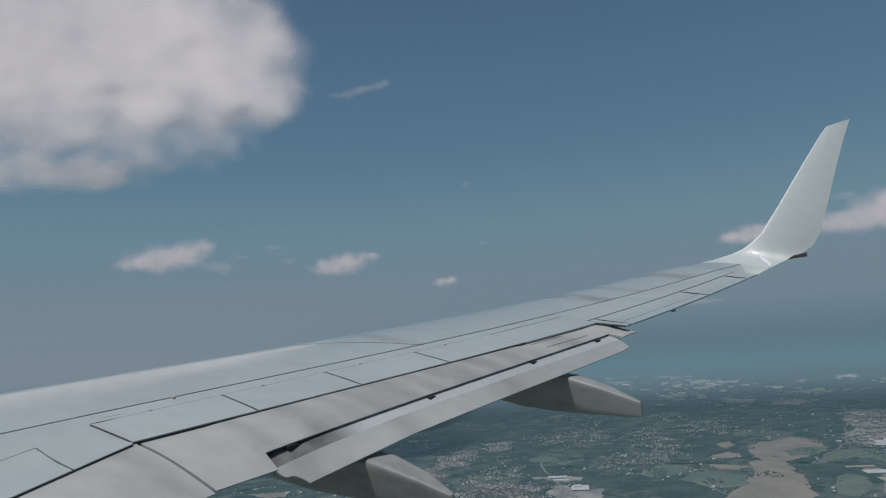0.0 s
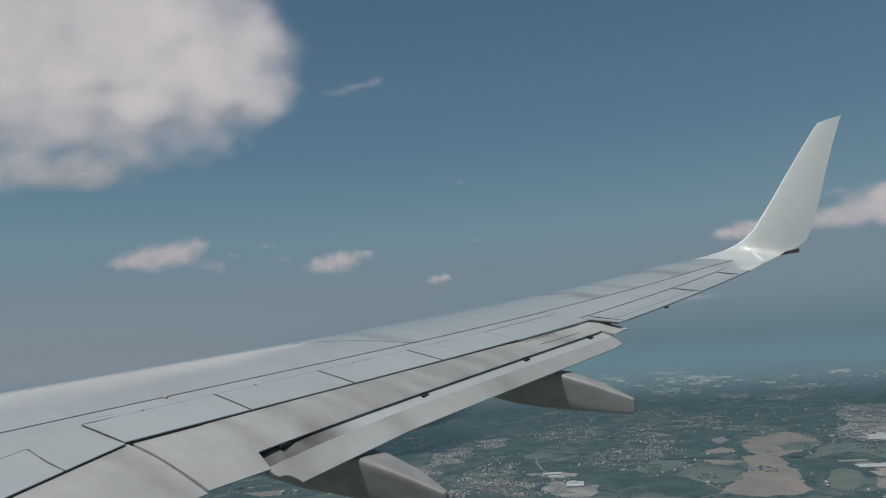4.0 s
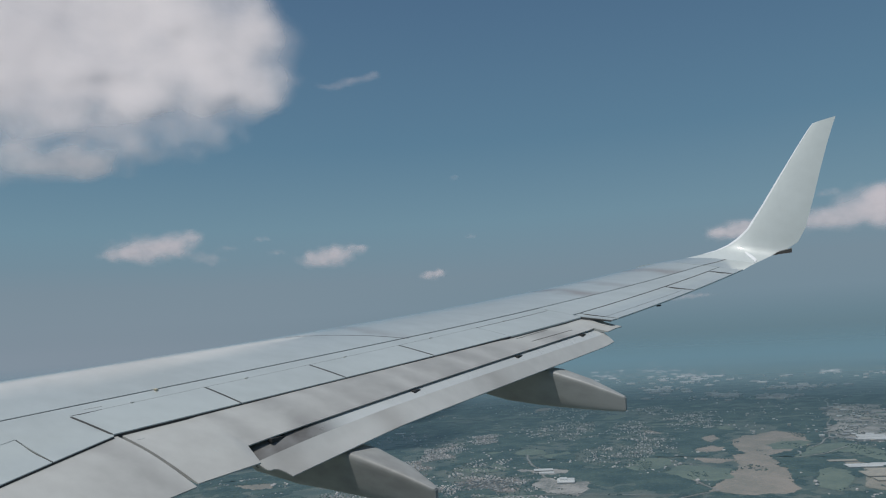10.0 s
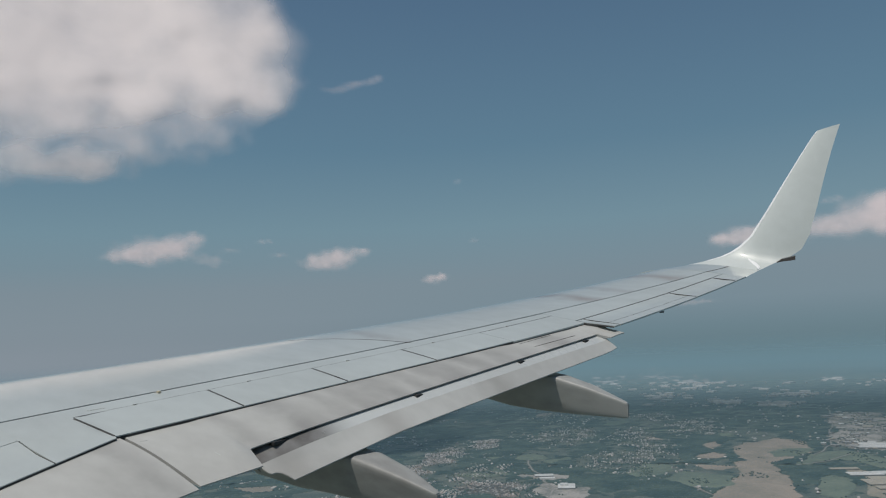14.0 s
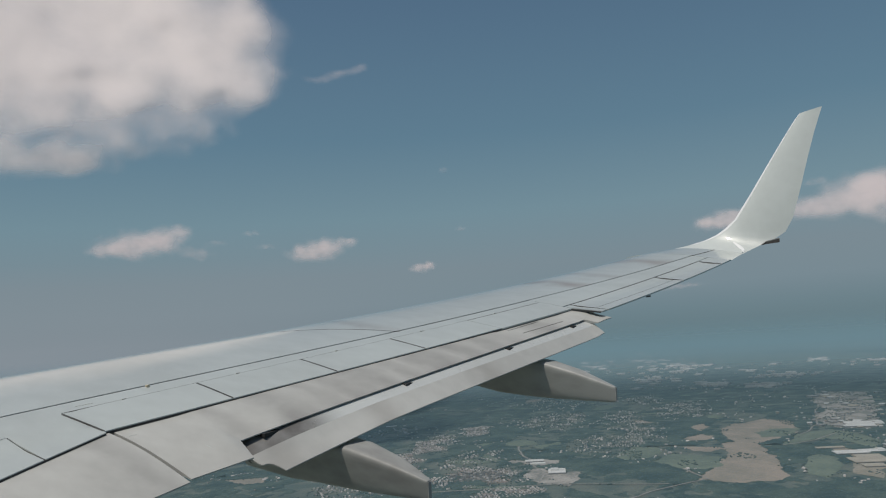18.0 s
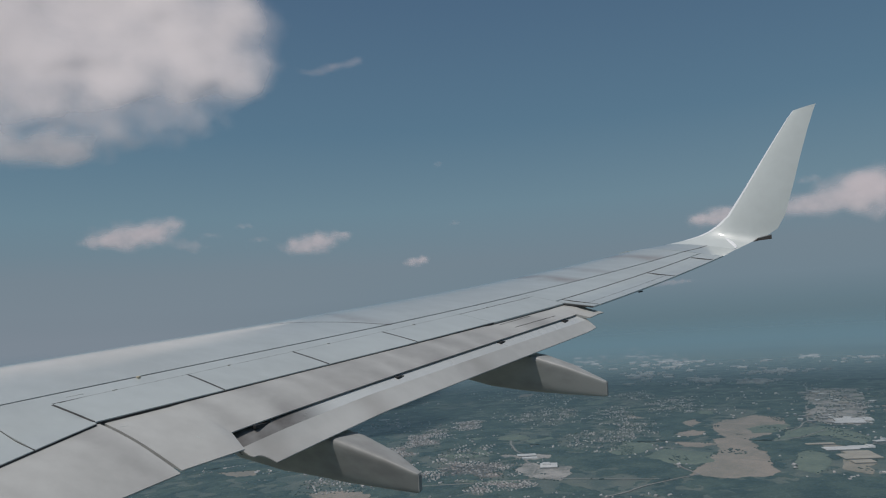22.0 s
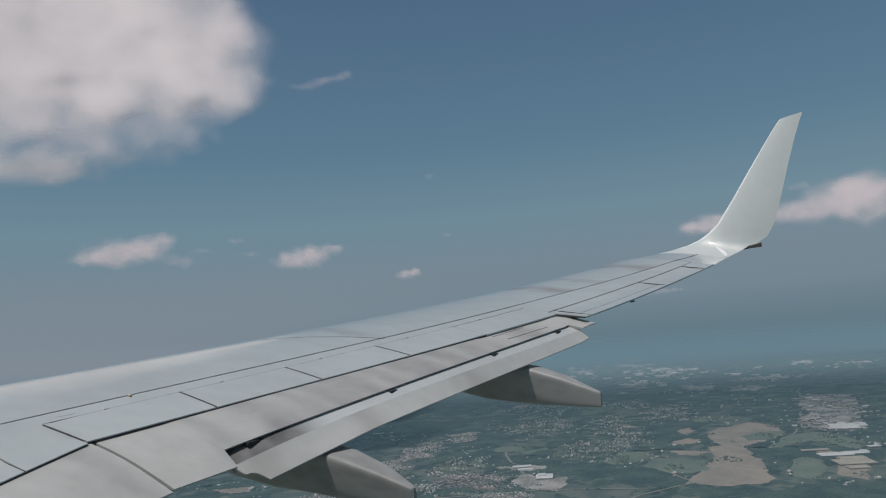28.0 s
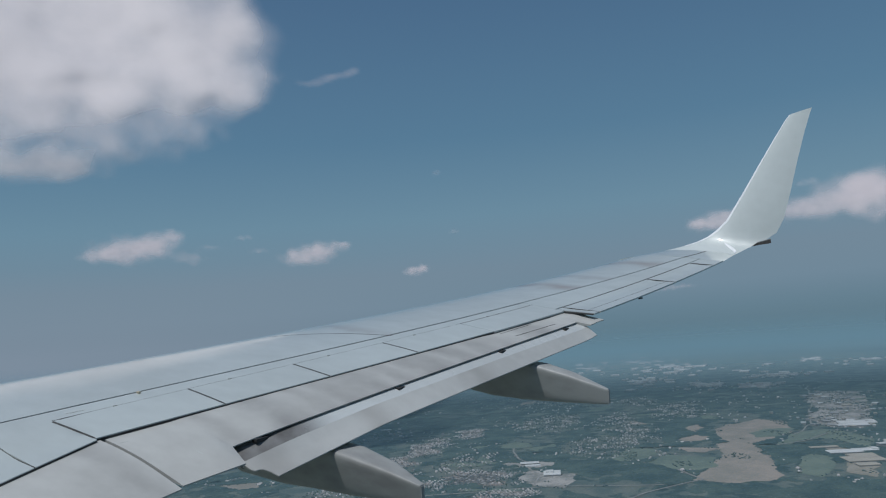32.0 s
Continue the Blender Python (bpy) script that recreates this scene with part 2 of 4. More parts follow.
def low_z(x, y):
    xs = max(x, 4.0)
    c = lead(xs) - spoiler_te(xs)
    v = min(max((lead(xs) - y) / c, 0), 1)
    return top_z(x, y) - c * 0.145 * (math.sqrt(v) * 1.9 * (1 - v) + 0.3 * v)


def slab(xs, front, back, top, thick, ny=8, shear=None):
    """A curved panel between two lines of the plan, with its own thickness; thick(f) runs from front 0 to back 1."""
    rings = []
    for x in xs:
        up, dn = [], []
        for j in range(ny + 1):
            f = j / ny
            y = front(x) + (back(x) - front(x)) * f
            xx = x + (shear(x, f) if shear else 0)
            z = top(xx, y)
            up.append((xx, y, z))
            dn.append((xx, y, z - thick(f)))
        rings.append(up + dn[::-1])
    return loft(rings)


def steps(a, b, n):
    return [a + (b - a) * i / n for i in range(n + 1)]


wing = thing("airplane_wing", "pale grey jet airliner wing with lowered flaps and upturned winglet", "airplane wing", AIR)

# wing box: upper skin up to the rear line, sunk floor under the loose panels, lower skin
rings = []
for x in steps(1.9, 16.2, 60):
    le, rl = lead(x), rear_line(x)
    if x < 5.98:
        end = inner_te(x) + 0.35
    elif x < 12.5:
        end = spoiler_te(x) + 0.3
    else:
        end = min(rl - 0.05, trail(x) + 0.35)
    ring = []
    for j in range(25):
        y = le + (rl - le) * (j / 24) ** 1.6
        ring.append((x, y, top_z(x, y)))
    ring.append((x, rl - 0.001, top_z(x, rl) - 0.07))
    for j in range(1, 5):
        y = rl + (end - rl) * j / 4
        ring.append((x, y, max(top_z(x, y) - 0.07, low_z(x, y) + 0.01)))
    for j in range(17):
        y = end + (le - end) * (j / 16) if j < 16 else le - 0.01
        ring.append((x, y, low_z(x, y) - (0.0 if j else 0.005)))
    rings.append(ring)
part("wing_skin", loft(rings), PAINT, wing, "glossy pale grey upper wing skin", True, 0.5)

GAP = 0.014


def skin_panel(name, a, b, front, back, label="", mat=PANEL, nx=16, lift=0.0, ny=8, rear=0.022, shear=None):
    return part(name, slab(steps(a + GAP / 2, b - GAP / 2, nx), front, back, lambda x, y: top_z(x, y) + lift,
                           lambda f: 0.05 + (rear - 0.05) * f, ny, shear), mat, wing, label, True, 0.5)


# fixed skin behind the rear line: ahead of the spoilers, and inboard of them down to the trailing edge
def fixed_back(x):
    if x < 5.2:
        return -6.30 + 0.02 * (5.2 - x)
    return inner_te(x) if x < 5.9 else hinge_line(x) + 0.005


part("fixed_panel", slab(steps(2.0, 5.195, 8) + steps(5.205, 5.893, 6) + steps(5.9, 12.49, 40), lambda x: rear_line(x) - 0.034, fixed_back, top_z, lambda f: 0.05, 8),
     PANEL, wing, "pale grey fixed panel ahead of the spoilers", True, 0.5)
skin_panel("access_panel", 2.0, 5.2, lambda x: -6.312 + 0.02 * (5.2 - x), inner_te, "pale grey access panel by the wing root", nx=12)
skin_panel("fixed_panel", 12.49, 16.2, lambda x: rear_line(x) - 0.026, lambda x: ail_hinge(x) + 0.012, "pale grey fixed panel ahead of the aileron", nx=24, ny=4)


def seam(pts, w, name="panel_seam", sink=0.0):
    """A dark sealed joint that follows the skin along a line of the plan."""
    rings = []
    for i, (x, y) in enumerate(pts):
        a, c = pts[max(i - 1, 0)], pts[min(i + 1, len(pts) - 1)]
        dx, dy = c[0] - a[0], c[1] - a[1]
        n = math.hypot(dx, dy)
        ox, oy = -dy / n * w / 2, dx / n * w / 2
        l, r = (x + ox, y + oy), (x - ox, y - oy)
        zl, zr = top_z(*l) - sink, top_z(*r) - sink
        rings.append([(*l, zl + 0.0015), (*r, zr + 0.0015), (*r, zr - 0.02), (*l, zl - 0.02)])
    return part(name, loft(rings), SEAL_SHADE, wing, "dark sealed joint between skin panels")


seam([(x, rear_line(x) - 0.017) for x in steps(2.0, 16.19, 60)], 0.034, sink=0.009)
seam([(x, hinge_line(x) - 0.001) for x in steps(5.83, 12.45, 40)], 0.011)
for x in (5.9, 7.25, 8.55, 9.84):
    lean = 0.075 if x < 6 else 0.0
    seam([(x - lean * (1 - k / 4), hinge_line(x) - 0.01 + (spoiler_te(x) + 0.02 - hinge_line(x)) * k / 4) for k in range(5)], 0.023, sink=-0.003)
seam([(5.2, y) for y in steps(-6.32, inner_te(5.2) + 0.01, 4)], 0.012)
seam([(10.16, -7.50), (10.10, -7.34), (10.02, -7.12), (9.93, -6.9), (9.81, -6.66), (9.67, -6.38), (9.48, -6.06), (9.3, -5.8)], 0.014)
# four spoilers and the fixed panel outboard of them
spoilers = []
for a, b in ((5.9, 7.25), (7.25, 8.55), (8.55, 9.84), (9.84, 11.12)):
    spoilers.append(skin_panel("spoiler", a, b, lambda x: hinge_line(x) - 0.006, spoiler_te, "pale grey spoiler panel lying flush", lift=0.003,
               shear=(lambda x, f: -0.075 * (1 - f) * max(0.0, 1 - (x - 5.9) / 0.3)) if a < 6 else None))
skin_panel("fixed_panel", 11.12, 12.5, lambda x: hinge_line(x) - 0.004, lambda x: spoiler_te(x) - 0.01, nx=10)


# aileron with its tab
def tab_line(x):
    return -9.405 - 0.255 * (x - 12.64)


skin_panel("fixed_panel", 12.5, 12.63, lambda x: ail_hinge(x) - 0.016, trail, "narrow fixed strip beside the aileron", nx=3)
skin_panel("aileron", 12.63, 14.66, lambda x: ail_hinge(x) - 0.016, lambda x: tab_line(x) + 0.004, "pale grey inner half of the aileron", nx=40)
skin_panel("aileron", 14.66, 15.87, lambda x: ail_hinge(x) - 0.016, trail, "pale grey outer half of the aileron", nx=14)
tab = skin_panel("aileron_tab", 12.64, 14.65, lambda x: tab_line(x) - 0.008, lambda x: trail(x) - 0.004, "pale grey narrow aileron tab", nx=14, ny=3)
seam([(x, ail_hinge(x) - 0.002) for x in steps(12.64, 15.86, 24)], 0.030, sink=0.004)
seam([(x, tab_line(x) - 0.002) for x in steps(12.66, 14.64, 12)], 0.014, sink=0.002)
seam([(12.63, ail_hinge(12.63) - 0.02), (12.63, trail(12.63) + 0.02)], 0.014, sink=0.001)
seam([(14.66, ail_hinge(14.66) - 0.02), (14.66, trail(14.66) + 0.02)], 0.03, sink=0.001)
seam([(15.87, ail_hinge(15.87) - 0.02), (15.87, trail(15.87) + 0.02)], 0.04, sink=0.001)
part("tab_rod", box(13.7, trail(13.7) + 0.02, top_z(13.7, trail(13.7)) - 0.045, 0.12, 0.035, 0.024, 0.008), DARK, tab, "dark rod under the aileron's edge")
skin_panel("wing_tip_panel", 15.87, 16.2, lambda x: ail_hinge(x) - 0.004, trail, nx=3)


# ---- flaps ----
def main_te(x):
    return -8.17 - 0.218 * (x - 6.75)


def main_back(x):
    if x <= 6.62:
        return -8.39 - 0.245 * (x - 5.99)
    if x <= 6.75:
        return -8.544 + (x - 6.62) / 0.13 * 0.374
    if x <= 12.30:
        return main_te(x)
    return -9.61 - 0.35 * (x - 12.31)


def main_z(x, y):
    d = spoiler_te(x) - y
    chord = spoiler_te(x) - (main_back(x) if x < 6.75 else main_te(x)) + 0.3
    f = max(0.0, min(1.0, (d + 0.3) / chord))
    bow = 0.042 * max(0.0, math.sin(max(0.0, min(1.0, (x - 6.75) / 5.6)) * math.pi)) ** 0.7
    end = max(0.0, min(1.0, (x - 12.25) / 0.2)) * (0.03 + 0.035 * (1 - f))
    z = span_z(x) - 0.06 - 0.20 * d + 0.045 * min(1.0, chord / 1.1) ** 2 * math.sin(f * math.pi) + bow * f + end
    return min(z, top_z(x, y) - 0.036) if x > 11 else z


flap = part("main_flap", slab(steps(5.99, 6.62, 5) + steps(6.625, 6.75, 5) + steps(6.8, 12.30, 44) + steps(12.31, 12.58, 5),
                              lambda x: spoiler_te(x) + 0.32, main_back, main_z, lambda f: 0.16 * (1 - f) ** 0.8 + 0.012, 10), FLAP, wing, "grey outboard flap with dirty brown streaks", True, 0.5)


def inner_z(x, y):
    d = inner_te(x) - y
    return top_z(x, inner_te(x)) - 0.055 - 0.20 * d + 0.05 * math.sin(max(0.0, min(1.0, (d + 0.3) / 1.72)) * math.pi)


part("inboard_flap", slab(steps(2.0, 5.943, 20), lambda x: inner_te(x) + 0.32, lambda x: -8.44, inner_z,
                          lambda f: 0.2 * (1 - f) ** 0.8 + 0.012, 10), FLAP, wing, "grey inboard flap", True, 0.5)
part("flap_seal", slab([5.946, 5.987], lambda x: -6.8, lambda x: -8.24, lambda x, y: main_z(x, y) - 0.03, lambda f: 0.05, 6), SEAL_SHADE, wing, "dark rubber seal between two flaps")


def aft_z(x, y):
    d = main_te(x) - y
    nose, tail = 0.034 + 0.05 * max(0.0, 1 - (x - 6.75) / 0.6), 0.034 + 0.075 * max(0.0, 1 - (x - 6.75) / 1.6)
    low = nose + (tail - nose) * max(0.0, min(1.0, d / 0.25))
    total = (0.185 - 0.009 * (x - 6.75)) * (1 - 0.12 * max(0.0, (x - 12.05) / 0.31))
    full = max(main_te(x) - aft_back(max(x, 6.95)) - 0.15, 0.02)
    xm = min(x, 12.335)
    return main_z(xm, main_te(xm)) + span_z(x) - span_z(xm) - low - (0.34 * d if d < 0.15 else 0.051 + total * (d - 0.15) / full)


# concave cut at the inner end of the aft flap
SCALLOP = ((0.0, 0.0), (0.12, 0.3), (0.25, 0.38), (0.45, 0.42), (0.65, 0.53), (0.82, 0.72), (1.0, 1.0))


def crease(x):
    return max(main_te(x) - 0.15, aft_back(x) + 0.01)


def aft_back(x):
    if x < 6.95:
        k = (x - 6.75) / 0.2
        for (k0, s0), (k1, s1) in zip(SCALLOP, SCALLOP[1:]):
            if k <= k1 + 1e-6:
                return -8.36 - 0.28 * (s0 + (s1 - s0) * (k - k0) / (k1 - k0))
    return -8.64 - 0.195 * (x - 6.95)


aft = part("aft_flap", slab(steps(6.75, 6.95, 12) + steps(7.0, 12.338, 40), crease, aft_back, aft_z, lambda f: 0.05 * (1 - f) ** 0.8 + 0.01, 8),
           AFT, wing, "tan grey aft flap segment drooping behind", True, 0.35)
part("aft_flap_nose", slab(steps(6.75, 6.95, 12) + steps(7.0, 12.338, 40), lambda x: main_te(x) + 0.14, crease, aft_z,
                           lambda f: 0.07, 8, lambda x, f: 0.1 * (1 - f) if x > 12.3 else 0.0), NOSE, wing, "smooth pale nose of the aft flap", True, 0.35)
for x in (7.12, 8.93, 10.69, 12.02):
    y = main_te(x)
    wide, back = (0.26, 0.02) if x < 8 else (0.12, -0.012)
    part("hinge_fitting", box(x, y + back, main_z(x, y) - 0.05, wide, 0.07, 0.045, 0.012), DARK, aft, "dark flap hinge fitting")


# ---- flap track fairings ----
def canoe(stations):
    rings = []
    for y, zt, zb, w, x0 in stations:
        ring = []
        for k in range(28):
            a = 2 * math.pi * (k + 0.5) / 28
            ca, sa = math.cos(a), math.sin(a)
            px = math.copysign(abs(ca) ** 0.34, ca)
            pz = math.copysign(abs(sa) ** (0.30 if sa > 0 else 0.6), sa)
            wide = w * (1.0 + 0.26 * (pz - 1))
            ring.append((x0 + wide * px / 2, y, (zt + zb) / 2 + (zt - zb) / 2 * pz))
        rings.append(ring)
    return loft(rings)


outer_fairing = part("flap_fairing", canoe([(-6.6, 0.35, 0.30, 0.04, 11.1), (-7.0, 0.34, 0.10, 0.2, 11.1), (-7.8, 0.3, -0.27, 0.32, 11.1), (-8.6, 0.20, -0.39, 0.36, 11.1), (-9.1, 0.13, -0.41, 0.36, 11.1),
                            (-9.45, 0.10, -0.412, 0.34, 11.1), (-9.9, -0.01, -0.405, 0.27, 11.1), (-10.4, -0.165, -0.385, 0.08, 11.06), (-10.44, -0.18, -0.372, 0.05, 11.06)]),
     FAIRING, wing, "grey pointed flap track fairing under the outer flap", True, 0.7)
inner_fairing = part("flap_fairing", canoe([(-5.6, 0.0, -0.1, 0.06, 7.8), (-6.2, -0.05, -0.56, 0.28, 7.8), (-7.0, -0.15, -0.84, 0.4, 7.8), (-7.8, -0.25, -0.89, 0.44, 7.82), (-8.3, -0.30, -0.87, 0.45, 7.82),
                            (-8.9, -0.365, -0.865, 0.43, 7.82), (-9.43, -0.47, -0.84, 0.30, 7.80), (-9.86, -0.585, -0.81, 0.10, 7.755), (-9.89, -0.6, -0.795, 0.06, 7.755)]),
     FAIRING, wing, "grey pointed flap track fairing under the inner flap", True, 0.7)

for owner, x, y, z, w, h in ((outer_fairing, 11.06, -10.444, -0.276, 0.04, 0.165), (inner_fairing, 7.755, -9.894, -0.698, 0.05, 0.17)):
    part("end_cap", box(x, y, z, w, 0.012, h, 0.004), STENCIL, owner, "dark end cap of a flap track fairing")

# ---- winglet ----
# x, leading y, trailing y, z of the mean line, lean of the section from upright
SECT = [(16.2, -8.28, -10.415, 1.28, 1.255), (16.55, -8.66, -10.43, 1.37, 1.31), (16.8, -9.0, -10.48, 1.45, 1.365), (16.98, -9.33, -10.58, 1.53, 1.43), (17.12, -9.62, -10.72, 1.62, 1.51),
        (17.2, -9.83, -10.95, 1.72, 1.61), (17.25, -10.0, -11.14, 1.84, 1.74), (17.3, -10.19, -11.27, 2.02, 2.0), (17.42, -10.49, -11.40, 2.52, 2.55), (17.54, -10.77, -11.51, 3.02, 3.08),
        (17.66, -11.05, -11.63, 3.51, 3.6), (17.75, -11.27, -11.73, 3.88, 3.97), (17.775, -11.36, -11.77, 4.0, 4.09)]


def blade(i, us, grow=0.0):
    """One section of the winglet over the chord fractions us, positive on the inboard face, negative on the outboard one."""
    x, yl, yt, zl, zt = SECT[i]
    a, e = SECT[max(i - 1, 0)], SECT[min(i + 1, len(SECT) - 1)]
    dx, dz = e[0] - a[0], (e[3] + e[4] - a[3] - a[4]) / 2
    n = math.hypot(dx, dz)
    nx, nz = -dz / n, dx / n
    c, th = yl - yt, (0.122, 0.112, 0.09)[min(i, 2)]
    ring = []
    for u in us:
        side, u = (1 if u >= 0 else -1), abs(u)
        t = c * th * 1.56 * (math.sqrt(u) * (1 - u)) + grow
        ring.append((x + nx * t * side, yl - c * u + (grow * 2 if u < 0.01 else 0), zl + (zt - zl) * u + nz * t * side))
    return ring


def chord_steps(n=16):
    out = []
    for k in range(2 * n):
        f = k / n
        u = 1 - f if f <= 1 else f - 1
        u = u * u * (3 - 2 * u) * 0.6 + u * 0.4
        out.append(u if f <= 1 else -u)
    return out


part("wing_tip", loft([blade(i, chord_steps()) for i in range(3)]), PAINT, wing, "pale grey wing tip skin before the winglet", True, 0.9)
rings = [blade(i, chord_steps()) for i in range(2, len(SECT))]
winglet = part("winglet", loft(rings), WINGLET, wing, "white glossy blended winglet curving upward", True, 0.9)
rings = []
for i, u in ((0, 0.665), (1, 0.661), (2, 0.625)):
    (xa, ya, za), (xb, yb, zb) = blade(i, [u, u + 0.012], 0.0025)
    rings.append([(xa, ya, za), (xb, yb, zb), (xb, yb, zb - 0.02), (xa, ya, za - 0.02)])
part("panel_seam", loft(rings), SEAL_SHADE, wing, "dark sealed joint between skin panels")
# bright rounded strip added for the sun glint, rear chord, where the winglet begins
rings = []
for k in range(13):
    f = k / 12
    at, u = 3.8 - 1.75 * f, 0.58 + 0.40 * math.sin(f * math.pi / 2)
    i, g = int(at), at - int(at)
    a, c = Vector(blade(i, [u], 0.001)[0]), Vector(blade(i + 1, [u], 0.001)[0])
    mid, across = a + (c - a) * g, (c - a).normalized()
    w = 0.016 + 0.022 * math.sin(math.pi * f)
    rings.append([mid + across * (-math.cos(q) * w) + Vector((-0.4, 0, 0.9)) * (0.010 * math.sin(q)) for q in steps(0, math.pi, 8)])
part("glint_strip", loft(rings), GLINT, winglet, "bright strip added for the sun glint at the winglet's root", True, 1.2)
# wedge shaped light fitting behind the tip, dark body with a paler fin on top
rings = []
for x, y, top, low in ((17.08, -10.74, 1.512, 1.500), (17.13, -10.83, 1.578, 1.520), (17.17, -10.95, 1.606, 1.532), (17.2, -11.04, 1.630, 1.543)):
    rings.append([(x - 0.012, y, top), (x + 0.03, y + 0.02, top), (x + 0.03, y + 0.02, low), (x - 0.012, y, low)])
light = part("tip_light", loft(rings), BROWN, winglet, "small dark wedge shaped light fitting at the winglet's foot")
part("light_cover", loft([[(x - 0.014, y, top + 0.003), (x + 0.02, y + 0.01, top + 0.003), (x + 0.02, y + 0.01, top - 0.014), (x - 0.014, y, top - 0.014)]
                          for x, y, top in ((17.13, -10.83, 1.578), (17.17, -10.95, 1.606), (17.2, -11.04, 1.630))]), STENCIL, light, "grey cover on the light fitting")
# near white, widened at the root: the sun glint painted along the edge
part("leading_edge", loft([blade(i, [u * (2.2, 1.9, 1.5, 1.2, 1.0)[min(i - 3, 4)] for u in (0.055, 0.04, 0.025, 0.01, 0.0, -0.008, -0.03, -0.06)], 0.002) for i in range(3, len(SECT))]), GLINT, winglet, "polished leading edge of the winglet, its sun glint painted near white", True, 0.9)
part("lift_hook", box(6.83, -6.31, top_z(6.83, -6.31) + 0.012, 0.035, 0.05, 0.025, 0.008), YELLOW, wing, "small yellow ring fitting")

# dark strips paint the shadow under the spoilers' and root panel's rear edge
part("edge_shade", slab(steps(5.9, 12.5, 40), lambda x: spoiler_te(x) + 0.02, lambda x: spoiler_te(x) - 0.004, lambda x, y: top_z(x, y) - 0.009, lambda f: 0.026, 2), SEAL_SHADE, wing, "dark strip painting the shadow along the spoilers' rear edge")
part("edge_shade", slab([12.475, 12.504], lambda x: -9.07, lambda x: -9.575, lambda x, y: top_z(x, y) - 0.006, lambda f: 0.016, 6), SEAL_SHADE, wing, "dark strip painting the shaded gap beside the flap's outer end")
part("edge_shade", slab(steps(2.0, 5.89, 16), lambda x: inner_te(x) + 0.02, lambda x: inner_te(x) - 0.004, lambda x, y: top_z(x, y) - 0.009, lambda f: 0.026, 2), SEAL_SHADE, wing, "dark strip painting the shadow along the root panel's rear edge")
for x, owner in zip((6.46, 7.75, 9.05, 10.35, 11.63), spoilers + [wing]):
    part("hinge_cap", box(x, hinge_line(x), top_z(x, hinge_line(x)) + 0.004, 0.05, 0.02, 0.012, 0.004), FLAP, owner, "small grey hinge cap")
for k in range(6):
    x = 6.03 + 0.03 * k
    part("stencil_mark", box(x, -6.16 - 0.44 * (x - 6.03), top_z(x, -6.16 - 0.44 * (x - 6.03)) + 0.001, 0.02, 0.01, 0.004), STENCIL, wing, "small grey stencilled mark")
for a, c, y0 in ((11.15, 11.75, -8.72), (11.2, 12.0, -8.95)):
    rings = []
    for x in steps(a, c, 8):
        y = y0 - 0.27 * (x - a)
        rings.append([(x, y, main_z(x, y) + 0.002), (x, y - 0.012, main_z(x, y - 0.012) + 0.002), (x, y - 0.012, main_z(x, y - 0.012) - 0.01), (x, y, main_z(x, y) - 0.01)])
    part("scuff_strip", loft(rings), SEAL_SHADE, flap, "dark scuffed strip on the flap")

for x0, y0, x1, y1 in ((6.42, -8.0, 6.43, -8.1), (6.03, -7.24, 6.1, -7.27)):
    rings = []
    for k in range(7):
        f = k / 6
        x, y, w = x0 + (x1 - x0) * f, y0 + (y1 - y0) * f, 0.006 * math.sin(math.pi * (0.1 + 0.8 * f))
        rings.append([(x, y, main_z(x, y) + 0.002), (x + w, y - w, main_z(x + w, y - w) + 0.002), (x + w, y - w, main_z(x + w, y - w) - 0.006), (x, y, main_z(x, y) - 0.006)])
    part("scratch_mark", loft(rings), WINGLET, flap, "pale scratch on the flap paint")

# ---- fuselage side round the viewer, with the window opening ----
ang = [2 * math.pi * k / 96 for k in range(96)]
R0, ZC = 1.80, 1.55
bm = bmesh.new()
ylist = [-24.0, -20.0, -17.0, -15.6, -15.1, -14.2, -13.6, -12.0, -8.0, -4.0, 0.0]
skins = [[[bm.verts.new((math.cos(a) * r, y, ZC + math.sin(a) * r * 1.05)) for a in ang] for y in ylist] for r in (R0, R0 - 0.08)]
hole = {(4, k) for k in (0, 1, 2, 3, 4, 5, 6, 7)} | {(4, 95), (4, 94)}
for s in (0, 1):
    for j in range(len(ylist) - 1):
        for k in range(96):
            if (j, k) in hole:
                continue
            bm.faces.new((skins[s][j][k], skins[s][j][(k + 1) % 96], skins[s][j + 1][(k + 1) % 96], skins[s][j + 1][k]))
for j in (0, len(ylist) - 1):
    bm.faces.new(skins[0][j])
part("fuselage", bm, FUSE, None, "", True)
fus = bpy.data.objects["fuselage"]
fus.matrix_world = AIR
tagged(fus, "unseen airliner fuselage side toned dark to cut bounced light, with a cabin window opening", "fuselage", kind="structure")


